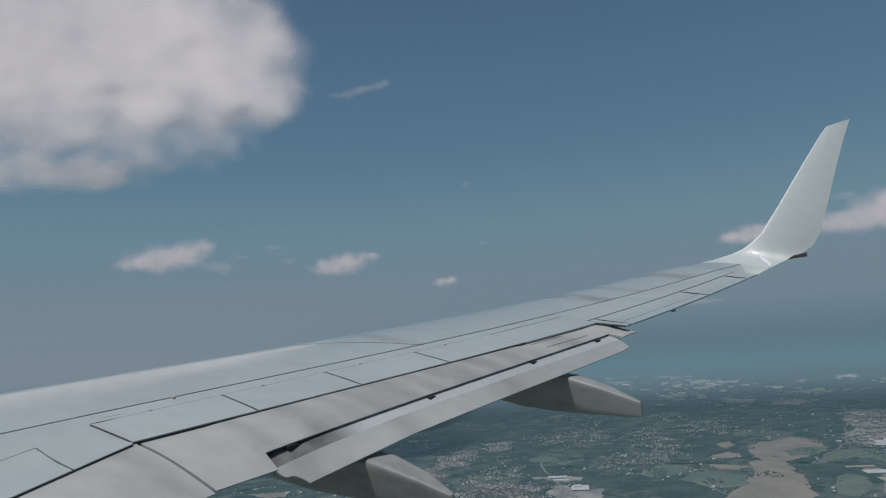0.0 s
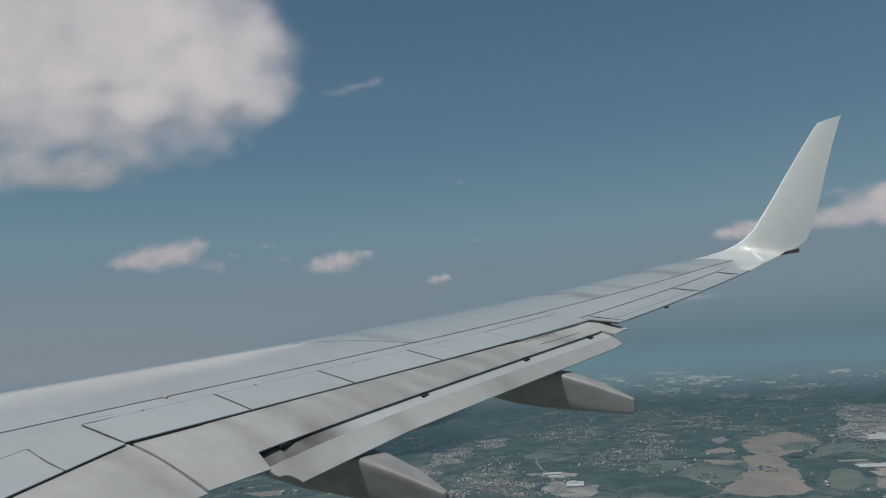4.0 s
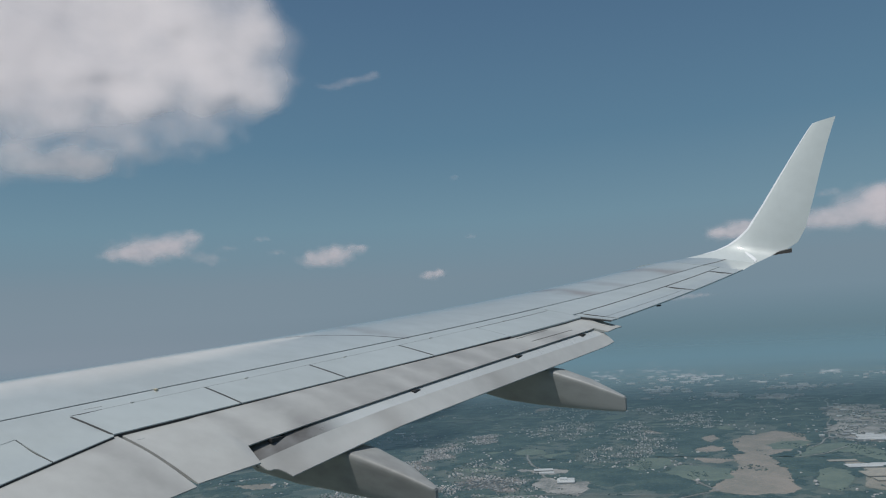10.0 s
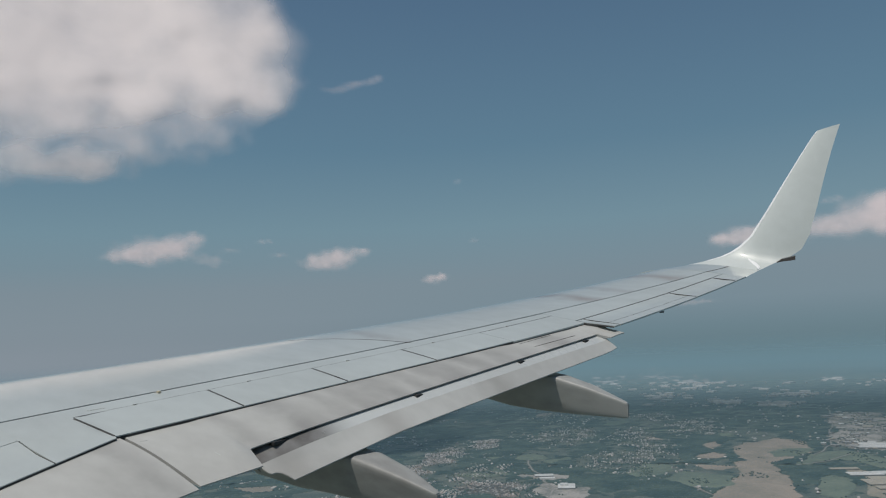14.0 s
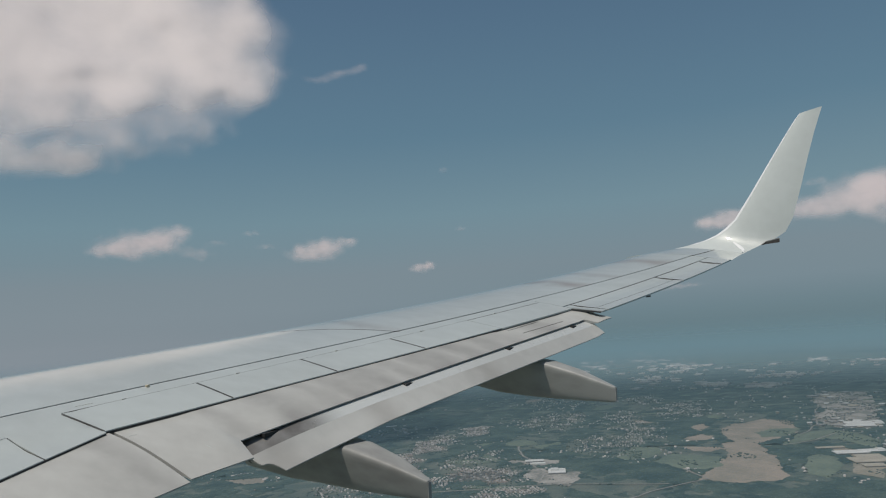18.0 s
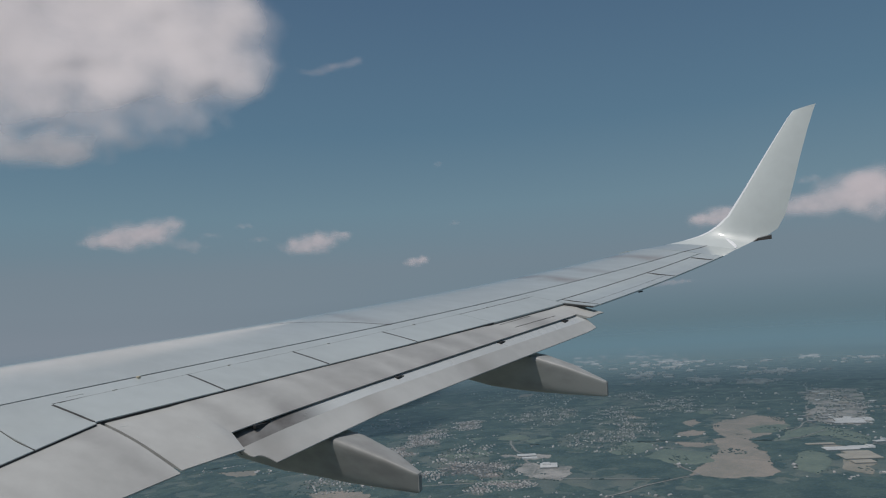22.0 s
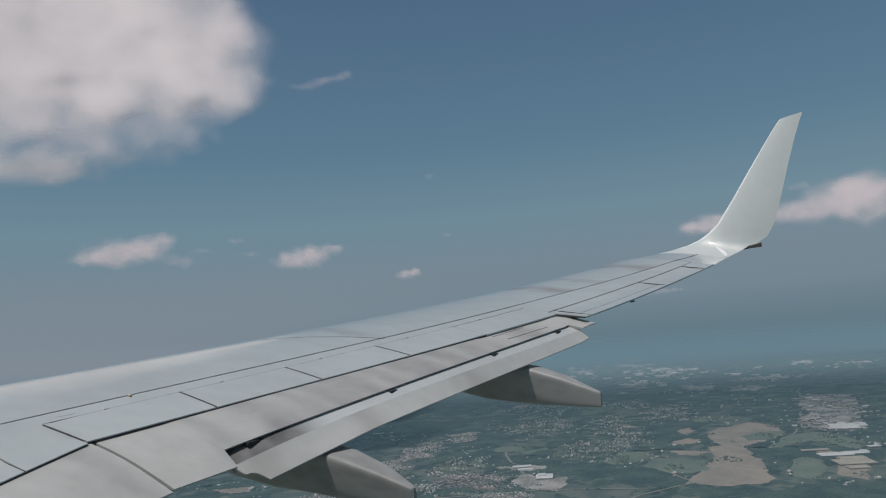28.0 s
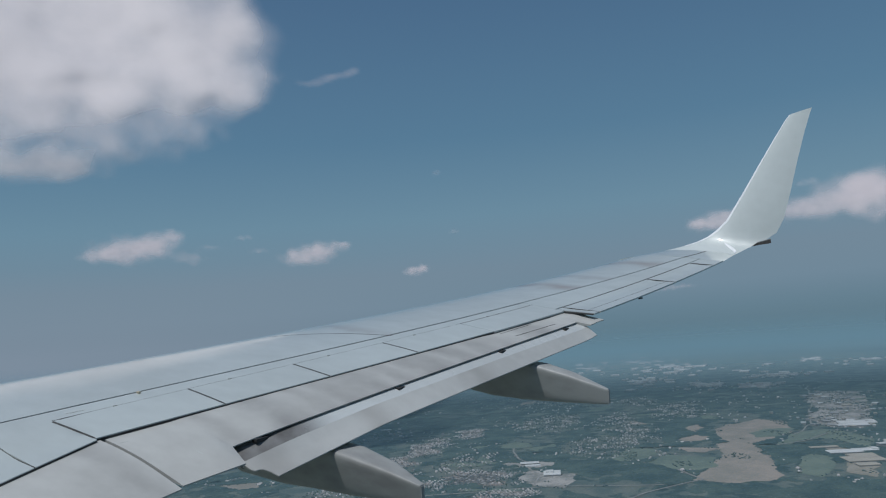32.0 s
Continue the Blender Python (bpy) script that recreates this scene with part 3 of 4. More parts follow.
# ---- clouds ----
def cloud_material(name, dense, tone=(0.85, 0.765, 0.74), grain=0.010, soft=0.95, bent=False):
    m = bpy.data.materials.new(name)
    m.use_nodes = True
    n, l = m.node_tree.nodes, m.node_tree.links
    n.clear()
    out, at = n.new("ShaderNodeOutputMaterial"), n.new("ShaderNodeAttribute")
    at.attribute_name = "vapour"
    clear, white, glow, body, mix2 = (n.new("ShaderNode" + k)
                                      for k in ("BsdfTransparent", "BsdfDiffuse", "BsdfTranslucent", "AddShader", "MixShader"))
    tc, nz = n.new("ShaderNodeTexCoord"), n.new("ShaderNodeTexNoise")
    nz.inputs["Scale"].default_value, nz.inputs["Detail"].default_value, nz.inputs["Roughness"].default_value = grain, 6, 0.5
    sub = n.new("ShaderNodeMath")
    sub.operation, sub.inputs[1].default_value, sub.inputs[2].default_value = "MULTIPLY_ADD", 0.7, 0.65
    add = n.new("ShaderNodeMath")
    add.operation = "MULTIPLY"
    rg = n.new("ShaderNodeMapRange")
    rg.interpolation_type = "SMOOTHSTEP"
    rg.inputs["From Min"].default_value, rg.inputs["From Max"].default_value = 0.0, soft
    white.inputs["Color"].default_value = (*tone, 1)
    glow.inputs["Color"].default_value = (*(c * 0.3 for c in tone), 1)
    if bent:
        ge, mu, ad, no = n.new("ShaderNodeNewGeometry"), n.new("ShaderNodeVectorMath"), n.new("ShaderNodeVectorMath"), n.new("ShaderNodeVectorMath")
        mu.operation, ad.operation, no.operation = "SCALE", "ADD", "NORMALIZE"
        mu.inputs["Scale"].default_value = 1.0
        ad.inputs[1].default_value = (0, 0, 1.0)
        l.new(ge.outputs["Normal"], mu.inputs[0])
        l.new(mu.outputs[0], ad.inputs[0])
        l.new(ad.outputs[0], no.inputs[0])
        l.new(no.outputs[0], white.inputs["Normal"])
    l.new(tc.outputs["Object"], nz.inputs["Vector"])
    l.new(nz.outputs[0], sub.inputs[0])
    l.new(at.outputs["Fac"], add.inputs[0])
    l.new(sub.outputs[0], add.inputs[1])
    l.new(add.outputs[0], rg.inputs[0])
    l.new(white.outputs[0], body.inputs[0])
    l.new(glow.outputs[0], body.inputs[1])
    l.new(rg.outputs[0], mix2.inputs[0])
    rg.inputs["To Max"].default_value = dense
    l.new(clear.outputs[0], mix2.inputs[1])
    l.new(body.outputs[0], mix2.inputs[2])
    l.new(mix2.outputs[0], out.inputs["Surface"])
    return m


WHITE, ROSE = (0.69, 0.63, 0.62), (0.60, 0.525, 0.525)
CLOUD, VEIL = cloud_material("cloud_vapour", 0.97, WHITE, 0.005, 1.05, True), cloud_material("cloud_veil", 0.3, WHITE, 0.005, 1.05, True)
SHRED = cloud_material("thin_cloud_vapour", 0.75, WHITE, 0.008, 0.9, True)
HAZE = cloud_material("hazy_cloud_vapour", 0.5, WHITE, 0.006, 1.2, True)
PUFF, PUFFVEIL = cloud_material("pink_cloud_vapour", 0.84, ROSE, 0.005, 1.0, True), cloud_material("pink_cloud_veil", 0.2, ROSE, 0.005, 1.0, True)


def cloud(dist, seed, label, puffs, step, mats, rough=0.32, depth=0.32, billow=0.8, grain=1.0, lean=1.3):
    """A cumulus: a closed billowing body with thin soft rims. puffs: azimuth, elevation, half width, half height in degrees, and weight."""
    a0, a1 = min(p[0] - 1.7 * p[2] for p in puffs), max(p[0] + 1.7 * p[2] for p in puffs)
    e0, e1 = min(p[1] - 1.7 * p[3] for p in puffs), max(p[1] + 1.7 * p[3] for p in puffs)
    size = sum(p[3] for p in puffs) / len(puffs)
    off = Vector((seed * 13.7, seed * 7.1, seed * 3.3))
    nu, nv = int((a1 - a0) / step), int((e1 - e0) / step)
    verts, faces, dens, front = [], [], [], {}
    base = Vector((0, 0, ALT))
    for j in range(nv + 1):
        for i in range(nu + 1):
            az, el = a0 + (a1 - a0) * i / nu, e0 + (e1 - e0) * j / nv
            q = Vector((az, el * 1.25, 0)) * (grain / size) + off
            warp = noise.noise_vector(q * 0.9)
            ax, ey = az + 0.35 * size * warp.x, el + 0.30 * size * warp.y
            mass = sum(p[4] * math.exp(-1.25 * (((ax - p[0]) / p[2]) ** 2 + ((ey - p[1]) / p[3]) ** 2)) for p in puffs)
            mass = mass / (1 + 0.45 * mass)
            fine = noise.fractal(q * 0.9, 1.1, 2.1, 6)
            m = mass - 0.15 + rough * fine * (0.2 + min(mass, 0.6)) * max(0.25, 1.15 - mass)
            if m <= 0.0:
                continue
            soft = noise.fractal(q * 0.45 + off, 1.2, 2.0, 3)
            bulge = radians(size) * dist * depth * mass * (1 + billow * soft)
            a, e = radians(az), radians(el)
            d = Vector((math.sin(a) * math.cos(e), math.cos(a) * math.cos(e), math.sin(e)))
            front[i, j] = len(verts)
            h = 2 * (el - e0) / (e1 - e0) - 1
            far = dist * (1 + lean * radians(e1 - e0) / 2 * (h + 0.27 * h * h))
            verts += [base + d * (far - bulge), base + d * (far + 0.3 * abs(bulge) + 2)]
            dens += [m, m]
    for i, j in front:
        q = [(i, j), (i + 1, j), (i + 1, j + 1), (i, j + 1)]
        if all(c in front for c in q):
            faces.append([front[c] for c in reversed(q)])
            faces.append([front[c] + 1 for c in q])
    edge = {(x, y) for f in faces for x, y in zip(f, f[1:] + f[:1])}
    for x, y in sorted(edge):
        if (y, x) not in edge and x % 2 == 0:
            faces.append([y, x, x + 1, y + 1])
    me = bpy.data.meshes.new("cloud")
    me.from_pydata(verts, [], faces)
    me.attributes.new("vapour", "FLOAT", "POINT").data.foreach_set("value", dens)
    for mat in mats:
        me.materials.append(mat)
    me.polygons.foreach_set("material_index", [1 if f[0] % 2 or f[2] % 2 else 0 for f in faces])
    me.shade_smooth()
    return tagged(new("cloud", me), label, "cloud", "clouds in the sky")


SML = "small white cumulus cloud floating near the horizon"
FAINT = "thin faint wisp of cloud in blue sky"
PINK = (PUFF, PUFFVEIL)
cloud(1900, 3, "large white cumulus cloud with grey base and soft edge",
      [(17.9, 24.1, 10.0, 6.9, 1), (25.8, 21.3, 7.7, 5.8, 1), (31.7, 22.5, 6.5, 4.6, 1), (35.2, 20.3, 4.6, 3.5, 1), (38.9, 21.9, 2.5, 2.9, 0.9),
       (37.7, 18.6, 3.1, 2.1, 0.7), (27.9, 18.2, 8.5, 2.7, 0.7), (19.5, 17.4, 7.7, 4.2, 0.9), (29.9, 26.9, 10.4, 4.6, 1)], 0.2, (CLOUD, VEIL), rough=0.5, depth=0.25, grain=1.5)
cloud(2300, 5, "ragged grey lower shred of cumulus cloud",
      [(26.1, 13.1, 3.7, 1.4, 0.9), (31.9, 14.0, 4.2, 1.7, 0.5), (35.4, 15.3, 3.1, 1.3, 0.45), (20.8, 12.6, 5.0, 1.5, 0.8)], 0.16, (SHRED, VEIL), depth=0.2, grain=1.0)
cloud(2250, 6, "thin grey veil of cloud under a large cumulus",
      [(24.0, 15.4, 6.0, 2.2, 0.9), (30.5, 15.8, 4.5, 1.9, 0.9), (35.2, 16.6, 3.4, 1.6, 0.8), (38.6, 17.9, 2.4, 1.2, 0.55)], 0.16, (HAZE, VEIL), rough=0.25, depth=0.15)
cloud(2300, 8, FAINT, [(47.2, 19.1, 0.8, 0.4, 0.55), (45.7, 18.8, 1.3, 0.4, 0.5), (44.2, 18.4, 1.2, 0.35, 0.45), (41.3, 18.9, 2.1, 0.8, 0.32)], 0.07, PINK, rough=0.2, grain=0.7)
cloud(3800, 11, SML, [(30.7, 6.9, 2.5, 1.0, 1), (32.4, 7.3, 1.7, 0.8, 0.9), (33.7, 7.9, 0.7, 0.5, 0.7), (29.0, 6.6, 1.3, 0.5, 0.7), (34.8, 6.2, 1.3, 0.5, 0.6), (36.2, 6.9, 0.8, 0.3, 0.5)], 0.07, PINK)
cloud(3760, 12, FAINT, [(38.4, 7.5, 0.9, 0.3, 0.45), (39.5, 6.5, 1.0, 0.3, 0.45)], 0.06, PINK)
cloud(3750, 19, SML, [(42.6, 5.9, 1.6, 0.8, 1), (44.2, 6.3, 1.5, 0.7, 0.9), (45.6, 6.6, 0.7, 0.3, 0.6)], 0.06, PINK)
cloud(4200, 21, SML, [(50.7, 4.3, 0.8, 0.4, 0.9), (51.5, 4.5, 0.5, 0.3, 0.8)], 0.05, PINK)
cloud(4000, 25, SML, [(72.3, 5.9, 1.5, 0.7, 0.8), (71.4, 5.8, 0.8, 0.4, 0.7), (73.9, 6.0, 1.7, 0.8, 0.8)], 0.06, PINK)
cloud(3800, 29, SML, [(80.2, 6.3, 2.9, 1.1, 1), (81.9, 7.1, 1.7, 1.2, 1), (77.5, 6.1, 1.9, 0.6, 0.8), (83.4, 6.3, 2.3, 1.5, 1)], 0.08, PINK)
cloud(3900, 31, FAINT, [(78.8, 7.8, 1.3, 0.4, 0.45)], 0.06, PINK)
cloud(4300, 33, FAINT, [(53.9, 7.0, 0.5, 0.3, 0.45)], 0.05, PINK)
cloud(4300, 37, FAINT, [(53.0, 11.4, 0.6, 0.4, 0.38)], 0.05, PINK)
cloud(4600, 41, FAINT, [(70.0, 1.6, 1.7, 0.25, 0.45), (68.2, 1.5, 1.3, 0.25, 0.4)], 0.05, PINK)


# ---- land ----
GROUND = varied("woodland_ground", (0.155, 0.17, 0.14), (0.085, 0.118, 0.105), 0.02, 0.30, 0.55, spec=0.6, lo=0.42, hi=0.60, rrough=0.05)
LEAF = varied("tree_canopy", (0.078, 0.116, 0.10), (0.038, 0.072, 0.072), 0.02, 0.33, 0.6, spec=0.5, lo=0.40, hi=0.60, rrough=0.05)
HAY = varied("dry_field", (0.38, 0.315, 0.26), (0.27, 0.245, 0.205), 0.014, 0.12, 0.6, spec=0.5)
MEADOW = varied("green_meadow", (0.19, 0.225, 0.17), (0.13, 0.17, 0.14), 0.012, 0.1, 0.6, spec=0.5)
EARTH = varied("bare_earth", (0.36, 0.32, 0.26), (0.26, 0.24, 0.19), 0.02, 0.2, 0.6)
LOT = varied("paved_lot", (0.44, 0.405, 0.37), (0.22, 0.22, 0.20), 0.022, 0.2, 0.6, lo=0.4, hi=0.6)
ESTATE = varied("estate_yards", (0.29, 0.24, 0.21), (0.15, 0.15, 0.13), 0.05, 0.3, 0.6, lo=0.42, hi=0.58)
ROAD = varied("pale_road", (0.36, 0.34, 0.31), (0.27, 0.26, 0.24), 0.05, 0.5, 0.6)
WALLM = varied("building_wall", (0.36, 0.35, 0.34), (0.26, 0.25, 0.24), 0.05, 0.6, 0.6)
ROOFW = varied("white_roof", (0.78, 0.77, 0.75), (0.62, 0.61, 0.59), 0.04, 0.5, 0.5)
ROOFT = varied("tan_roof", (0.50, 0.44, 0.36), (0.40, 0.36, 0.30), 0.03, 0.4, 0.5)
ROOFG = varied("grey_roof", (0.44, 0.42, 0.40), (0.33, 0.32, 0.31), 0.04, 0.5, 0.5)


SLATE = varied("slate_roof", (0.20, 0.20, 0.195), (0.14, 0.15, 0.15), 0.1, 0.8, 0.6)


def island_material(name, a, b):
    m, n, l, p = material(name, a, 0.6)
    g, c = n.new("ShaderNodeNewGeometry"), n.new("ShaderNodeMix")
    c.data_type = "RGBA"
    c.inputs[6].default_value, c.inputs[7].default_value = (*a, 1), (*b, 1)
    l.new(g.outputs["Random Per Island"], c.inputs["Factor"])
    l.new(c.outputs[2], p.inputs["Base Color"])
    return m


TOWNM = island_material("town_roofs", (0.88, 0.81, 0.77), (0.5, 0.44, 0.42))
SUBURB = island_material("suburb_roofs", (0.66, 0.61, 0.58), (0.26, 0.255, 0.25))

rng = np.random.default_rng(7)
# ground: one round sheet, gently rolling
bm = bmesh.new()
radii = [0, 150, 350, 600, 900, 1200, 1600, 2100, 2700, 3400, 4200, 4985]
rows = [[bm.verts.new((r * math.sin(2 * math.pi * k / 120), r * math.cos(2 * math.pi * k / 120), 0)) for k in range(120)] for r in radii[1:]]
c0 = bm.verts.new((0, 0, 0))
for k in range(120):
    bm.faces.new((c0, rows[0][(k + 1) % 120], rows[0][k]))
    for a, b in zip(rows, rows[1:]):
        bm.faces.new((a[k], a[(k + 1) % 120], b[(k + 1) % 120], b[k]))
ob = part("ground", bm, GROUND)
tagged(ob, "hazy dark green wooded land seen from the air", "ground", kind="structure")


def ragged(poly, amp, cuts=14):
    """A closed outline with uneven edges."""
    out = []
    for i, (x, y) in enumerate(poly):
        x2, y2 = poly[(i + 1) % len(poly)]
        for k in range(cuts):
            f = k / cuts
            px, py = x + (x2 - x) * f, y + (y2 - y) * f
            s = noise.noise_vector(Vector((px * 0.03, py * 0.03, 0.5)))
            q = noise.noise_vector(Vector((px * 0.11, py * 0.11, 4.5)))
            out.append((px + s.x * amp + q.x * amp * 0.4, py + s.y * amp + q.y * amp * 0.4))
    return out


def inside(poly, px, py):
    hit = np.zeros(len(px), bool)
    for (x1, y1), (x2, y2) in zip(poly, poly[1:] + poly[:1]):
        c = ((y1 > py) != (y2 > py)) & (px < (x2 - x1) * (py - y1) / ((y2 - y1) or 1e-9) + x1)
        hit ^= c
    return hit


FIELDS = []


def field(name, mat, label, *corners):
    FIELDS.append((name, mat, label, list(corners)))


GREEN, TAN = "pale green meadow edged by woods", "small tan field among woods"
field("hay_field", HAY, "tan mown hay field with a few bushes", (1528, 509), (1618, 546), (1690, 527), (1765, 498), (1725, 432), (1600, 383), (1447, 420), (1344, 366), (1232, 320), (1172, 303),
      (1131, 352), (1132, 416), (1243, 423), (1374, 451), (1430, 486), (1462, 470))
field("meadow", MEADOW, GREEN, (1569, 468), (1635, 447), (1640, 390), (1543, 388), (1521, 427))
field("meadow", MEADOW, GREEN, (1459, 384), (1593, 381), (1640, 340), (1592, 279), (1534, 243), (1446, 230), (1533, 303), (1520, 349), (1439, 365))
field("meadow", MEADOW, GREEN, (1244, 532), (1318, 530), (1320, 479), (1306, 434), (1232, 419), (1202, 432), (1204, 475))
field("hay_field", HAY, TAN, (1473, 568), (1536, 560), (1526, 527), (1471, 515), (1444, 545))
field("hay_field", HAY, TAN, (1385, 530), (1404, 491), (1394, 459), (1358, 470), (1358, 507))
field("hay_field", HAY, TAN, (1623, 612), (1668, 600), (1630, 572), (1566, 573))
field("meadow", MEADOW, GREEN, (1287, 623), (1367, 625), (1366, 577), (1313, 545), (1252, 551), (1228, 578))
field("meadow", MEADOW, GREEN, (1334, 316), (1378, 308), (1349, 272), (1259, 250), (1190, 256), (1221, 290))
field("building_site", EARTH, "cleared pale earth round a building site", (1425, 298), (1445, 285), (1380, 218), (1300, 200), (1218, 192), (1245, 226), (1296, 244), (1358, 252))
field("paved_lot", LOT, "grey lot and lawn round white buildings", (1076, 667), (1123, 679), (1127, 600), (1068, 565), (1031, 575), (1039, 639))
field("paved_lot", LOT, "grey lot round a white roofed building", (1176, 769), (1214, 746), (1197, 690), (1151, 678), (1146, 728))
field("paved_lot", LOT, "wide grey lot of a commercial district", (1741, 392), (1956, 422), (2080, 470), (2190, 505), (2300, 470), (2290, 380), (1976, 310), (1704, 270), (1650, 300), (1674, 330))
field("meadow", MEADOW, "narrow green clearing among woods", (1356, 905), (1390, 882), (1366, 831), (1331, 824), (1310, 867))
field("meadow", MEADOW, "narrow green clearing among woods", (1326, 814), (1390, 790), (1358, 769), (1300, 785))
field("hay_field", HAY, "tan field among woods", (860, 1180), (905, 1130), (880, 1080), (845, 1110))
spot = np.random.default_rng(21)
for k in range(34):
    r, a = spot.uniform(1150, 2700), radians(spot.uniform(36, 82))
    x, y, w, h, t = r * math.sin(a), r * math.cos(a), spot.uniform(14, 60), spot.uniform(10, 26), spot.uniform(0, 3.1)
    if 1000 < x < 1760 and 180 < y < 620:
        continue
    ring = [(x + w * math.cos(q) * math.cos(t) - h * math.sin(q) * math.sin(t), y + w * math.cos(q) * math.sin(t) + h * math.sin(q) * math.cos(t)) for q in steps(0, 5.6, 8)]
    FIELDS.append(("clearing", HAY if k % 4 == 0 else MEADOW, "small pale clearing among woods", ring))
outlines = []
for i, (name, mat, label, poly) in enumerate(FIELDS):
    pts = ragged(poly, 11 if "lot" not in name else 22)
    outlines.append(pts)
    bm = bmesh.new()
    bm.faces.new([bm.verts.new((x, y, 0.3 + 0.012 * i)) for x, y in pts])
    bmesh.ops.triangulate(bm, faces=bm.faces[:])
    tagged(part(name, bm, mat), label, "field" if "lot" not in name else "paved lot", kind="structure")


def winding(pts):
    out = []
    for (x, y), (x2, y2) in zip(pts, pts[1:]):
        for k in range(8):
            f = k / 8
            s = noise.noise_vector(Vector((x + (x2 - x) * f, y + (y2 - y) * f, 0)) * 0.012)
            out.append((x + (x2 - x) * f + s.x * 14, y + (y2 - y) * f + s.y * 14))
    return out


def strip(name, pts, w, z, label):
    bm = bmesh.new()
    prev = None
    for i, (x, y) in enumerate(pts):
        a, b = pts[max(i - 1, 0)], pts[min(i + 1, len(pts) - 1)]
        dx, dy = b[0] - a[0], b[1] - a[1]
        n = math.hypot(dx, dy)
        l = bm.verts.new((x - dy / n * w / 2, y + dx / n * w / 2, z))
        r = bm.verts.new((x + dy / n * w / 2, y - dx / n * w / 2, z))
        if prev:
            bm.faces.new((prev[0], prev[1], r, l))
        prev = (l, r)
    return tagged(part(name, bm, ROAD), label, "road", kind="structure")


ROADS = [[(960, 470), (1093, 425), (1145, 409), (1168, 436), (1200, 470)], [(880, 800), (1000, 640), (1060, 540), (1100, 430)],
         [(1026, 624), (1143, 700), (1210, 760), (1330, 860)], [(1560, 372), (1700, 380), (2000, 440), (2500, 560)], [(1446, 385), (1514, 345), (1600, 320)]]
ROADS = [winding(p) for p in ROADS]
for pts in ROADS:
    strip("road", pts, 3.2, 0.95, "pale country road crossing woods and fields")

# suburbs: centre, half sizes, turn, number
SUBURBS = [(1294, 1035, 120, 45, 25, 230), (1470, 1043, 80, 40, 35, 150), (1036, 747, 95, 75, 30, 330), (1664, 953, 150, 70, 30, 170), (1697, 803, 130, 55, 25, 150),
           (900, 905, 90, 60, 30, 120), (1904, 732, 150, 65, 21, 170), (2075, 908, 90, 45, 24, 55), (1366, 685, 130, 66, 27, 130), (1523, 669, 120, 45, 24, 80), (1010, 905, 60, 40, 10, 110),
           (1120, 980, 70, 36, 40, 90), (960, 640, 40, 40, 0, 50), (1180, 860, 80, 40, 15, 80), (2080, 1150, 200, 110, 20, 90)]
# towns: centre, half depth, half width, number
TOWNS = [(3390, 1706, 420, 110, 12), (3700, 1600, 620, 110, 12), (3239, 1251, 420, 120, 24), (2699, 1145, 190, 80, 10), (2491, 852, 90, 55, 14), (2795, 717, 110, 100, 14),
         (2477, 688, 80, 48, 11), (3498, 766, 130, 45, 5), (2950, 950, 500, 260, 8), (3300, 560, 300, 220, 5)]
for n, (cx, cy, hx, hy, turn, count) in enumerate(SUBURBS):
    if count / (hx * hy * 0.03) < 0.9:
        continue
    a, ring = radians(turn), []
    for k in range(64):
        q = 2 * math.pi * k / 64
        w = 0.80 + 0.34 * noise.fractal(Vector((math.cos(q) * 1.6 + n, math.sin(q) * 1.6, n * 0.37)), 1.0, 2.0, 4)
        u, v = hx * w * math.cos(q), hy * w * math.sin(q)
        ring.append((cx + u * math.cos(a) - v * math.sin(a), cy + u * math.sin(a) + v * math.cos(a)))
    bm = bmesh.new()
    bm.faces.new([bm.verts.new((x, y, 0.2 + 0.01 * n)) for x, y in ring])
    bmesh.ops.triangulate(bm, faces=bm.faces[:])
    tagged(part("housing_estate", bm, ESTATE), "brownish yards and streets of a housing estate", "yards", kind="structure")
hv, hf = [], []


def add_house(x, y, a, l, w, h, roof):
    c, s = math.cos(a), math.sin(a)
    base = len(hv)
    for z in (0, h):
        for u, v in ((-l, -w), (l, -w), (l, w), (-l, w)):
            hv.append((x + (u * c - v * s) / 2, y + (u * s + v * c) / 2, z))
    for i in range(4):
        hf.append((base + i, base + (i + 1) % 4, base + 4 + (i + 1) % 4, base + 4 + i))
    if roof:
        for u in (-l * 0.5, l * 0.5):
            hv.append((x + u * c, y + u * s, h + w * 0.35))
        r = base + 8
        hf.extend(((base + 4, base + 5, r + 1, r), (base + 6, base + 7, r, r + 1), (base + 5, base + 6, r + 1), (base + 7, base + 4, r)))
    else:
        hf.append((base + 4, base + 5, base + 6, base + 7))


def built_up(u, v, hx, hy, seed):
    """How far inside an estate of uneven outline a point lies."""
    q = Vector((u * 0.02 + seed, v * 0.02, seed * 0.37))
    return 1 - (u / hx) ** 2 - (v / hy) ** 2 + 1.5 * noise.fractal(q, 1.0, 2.0, 3)


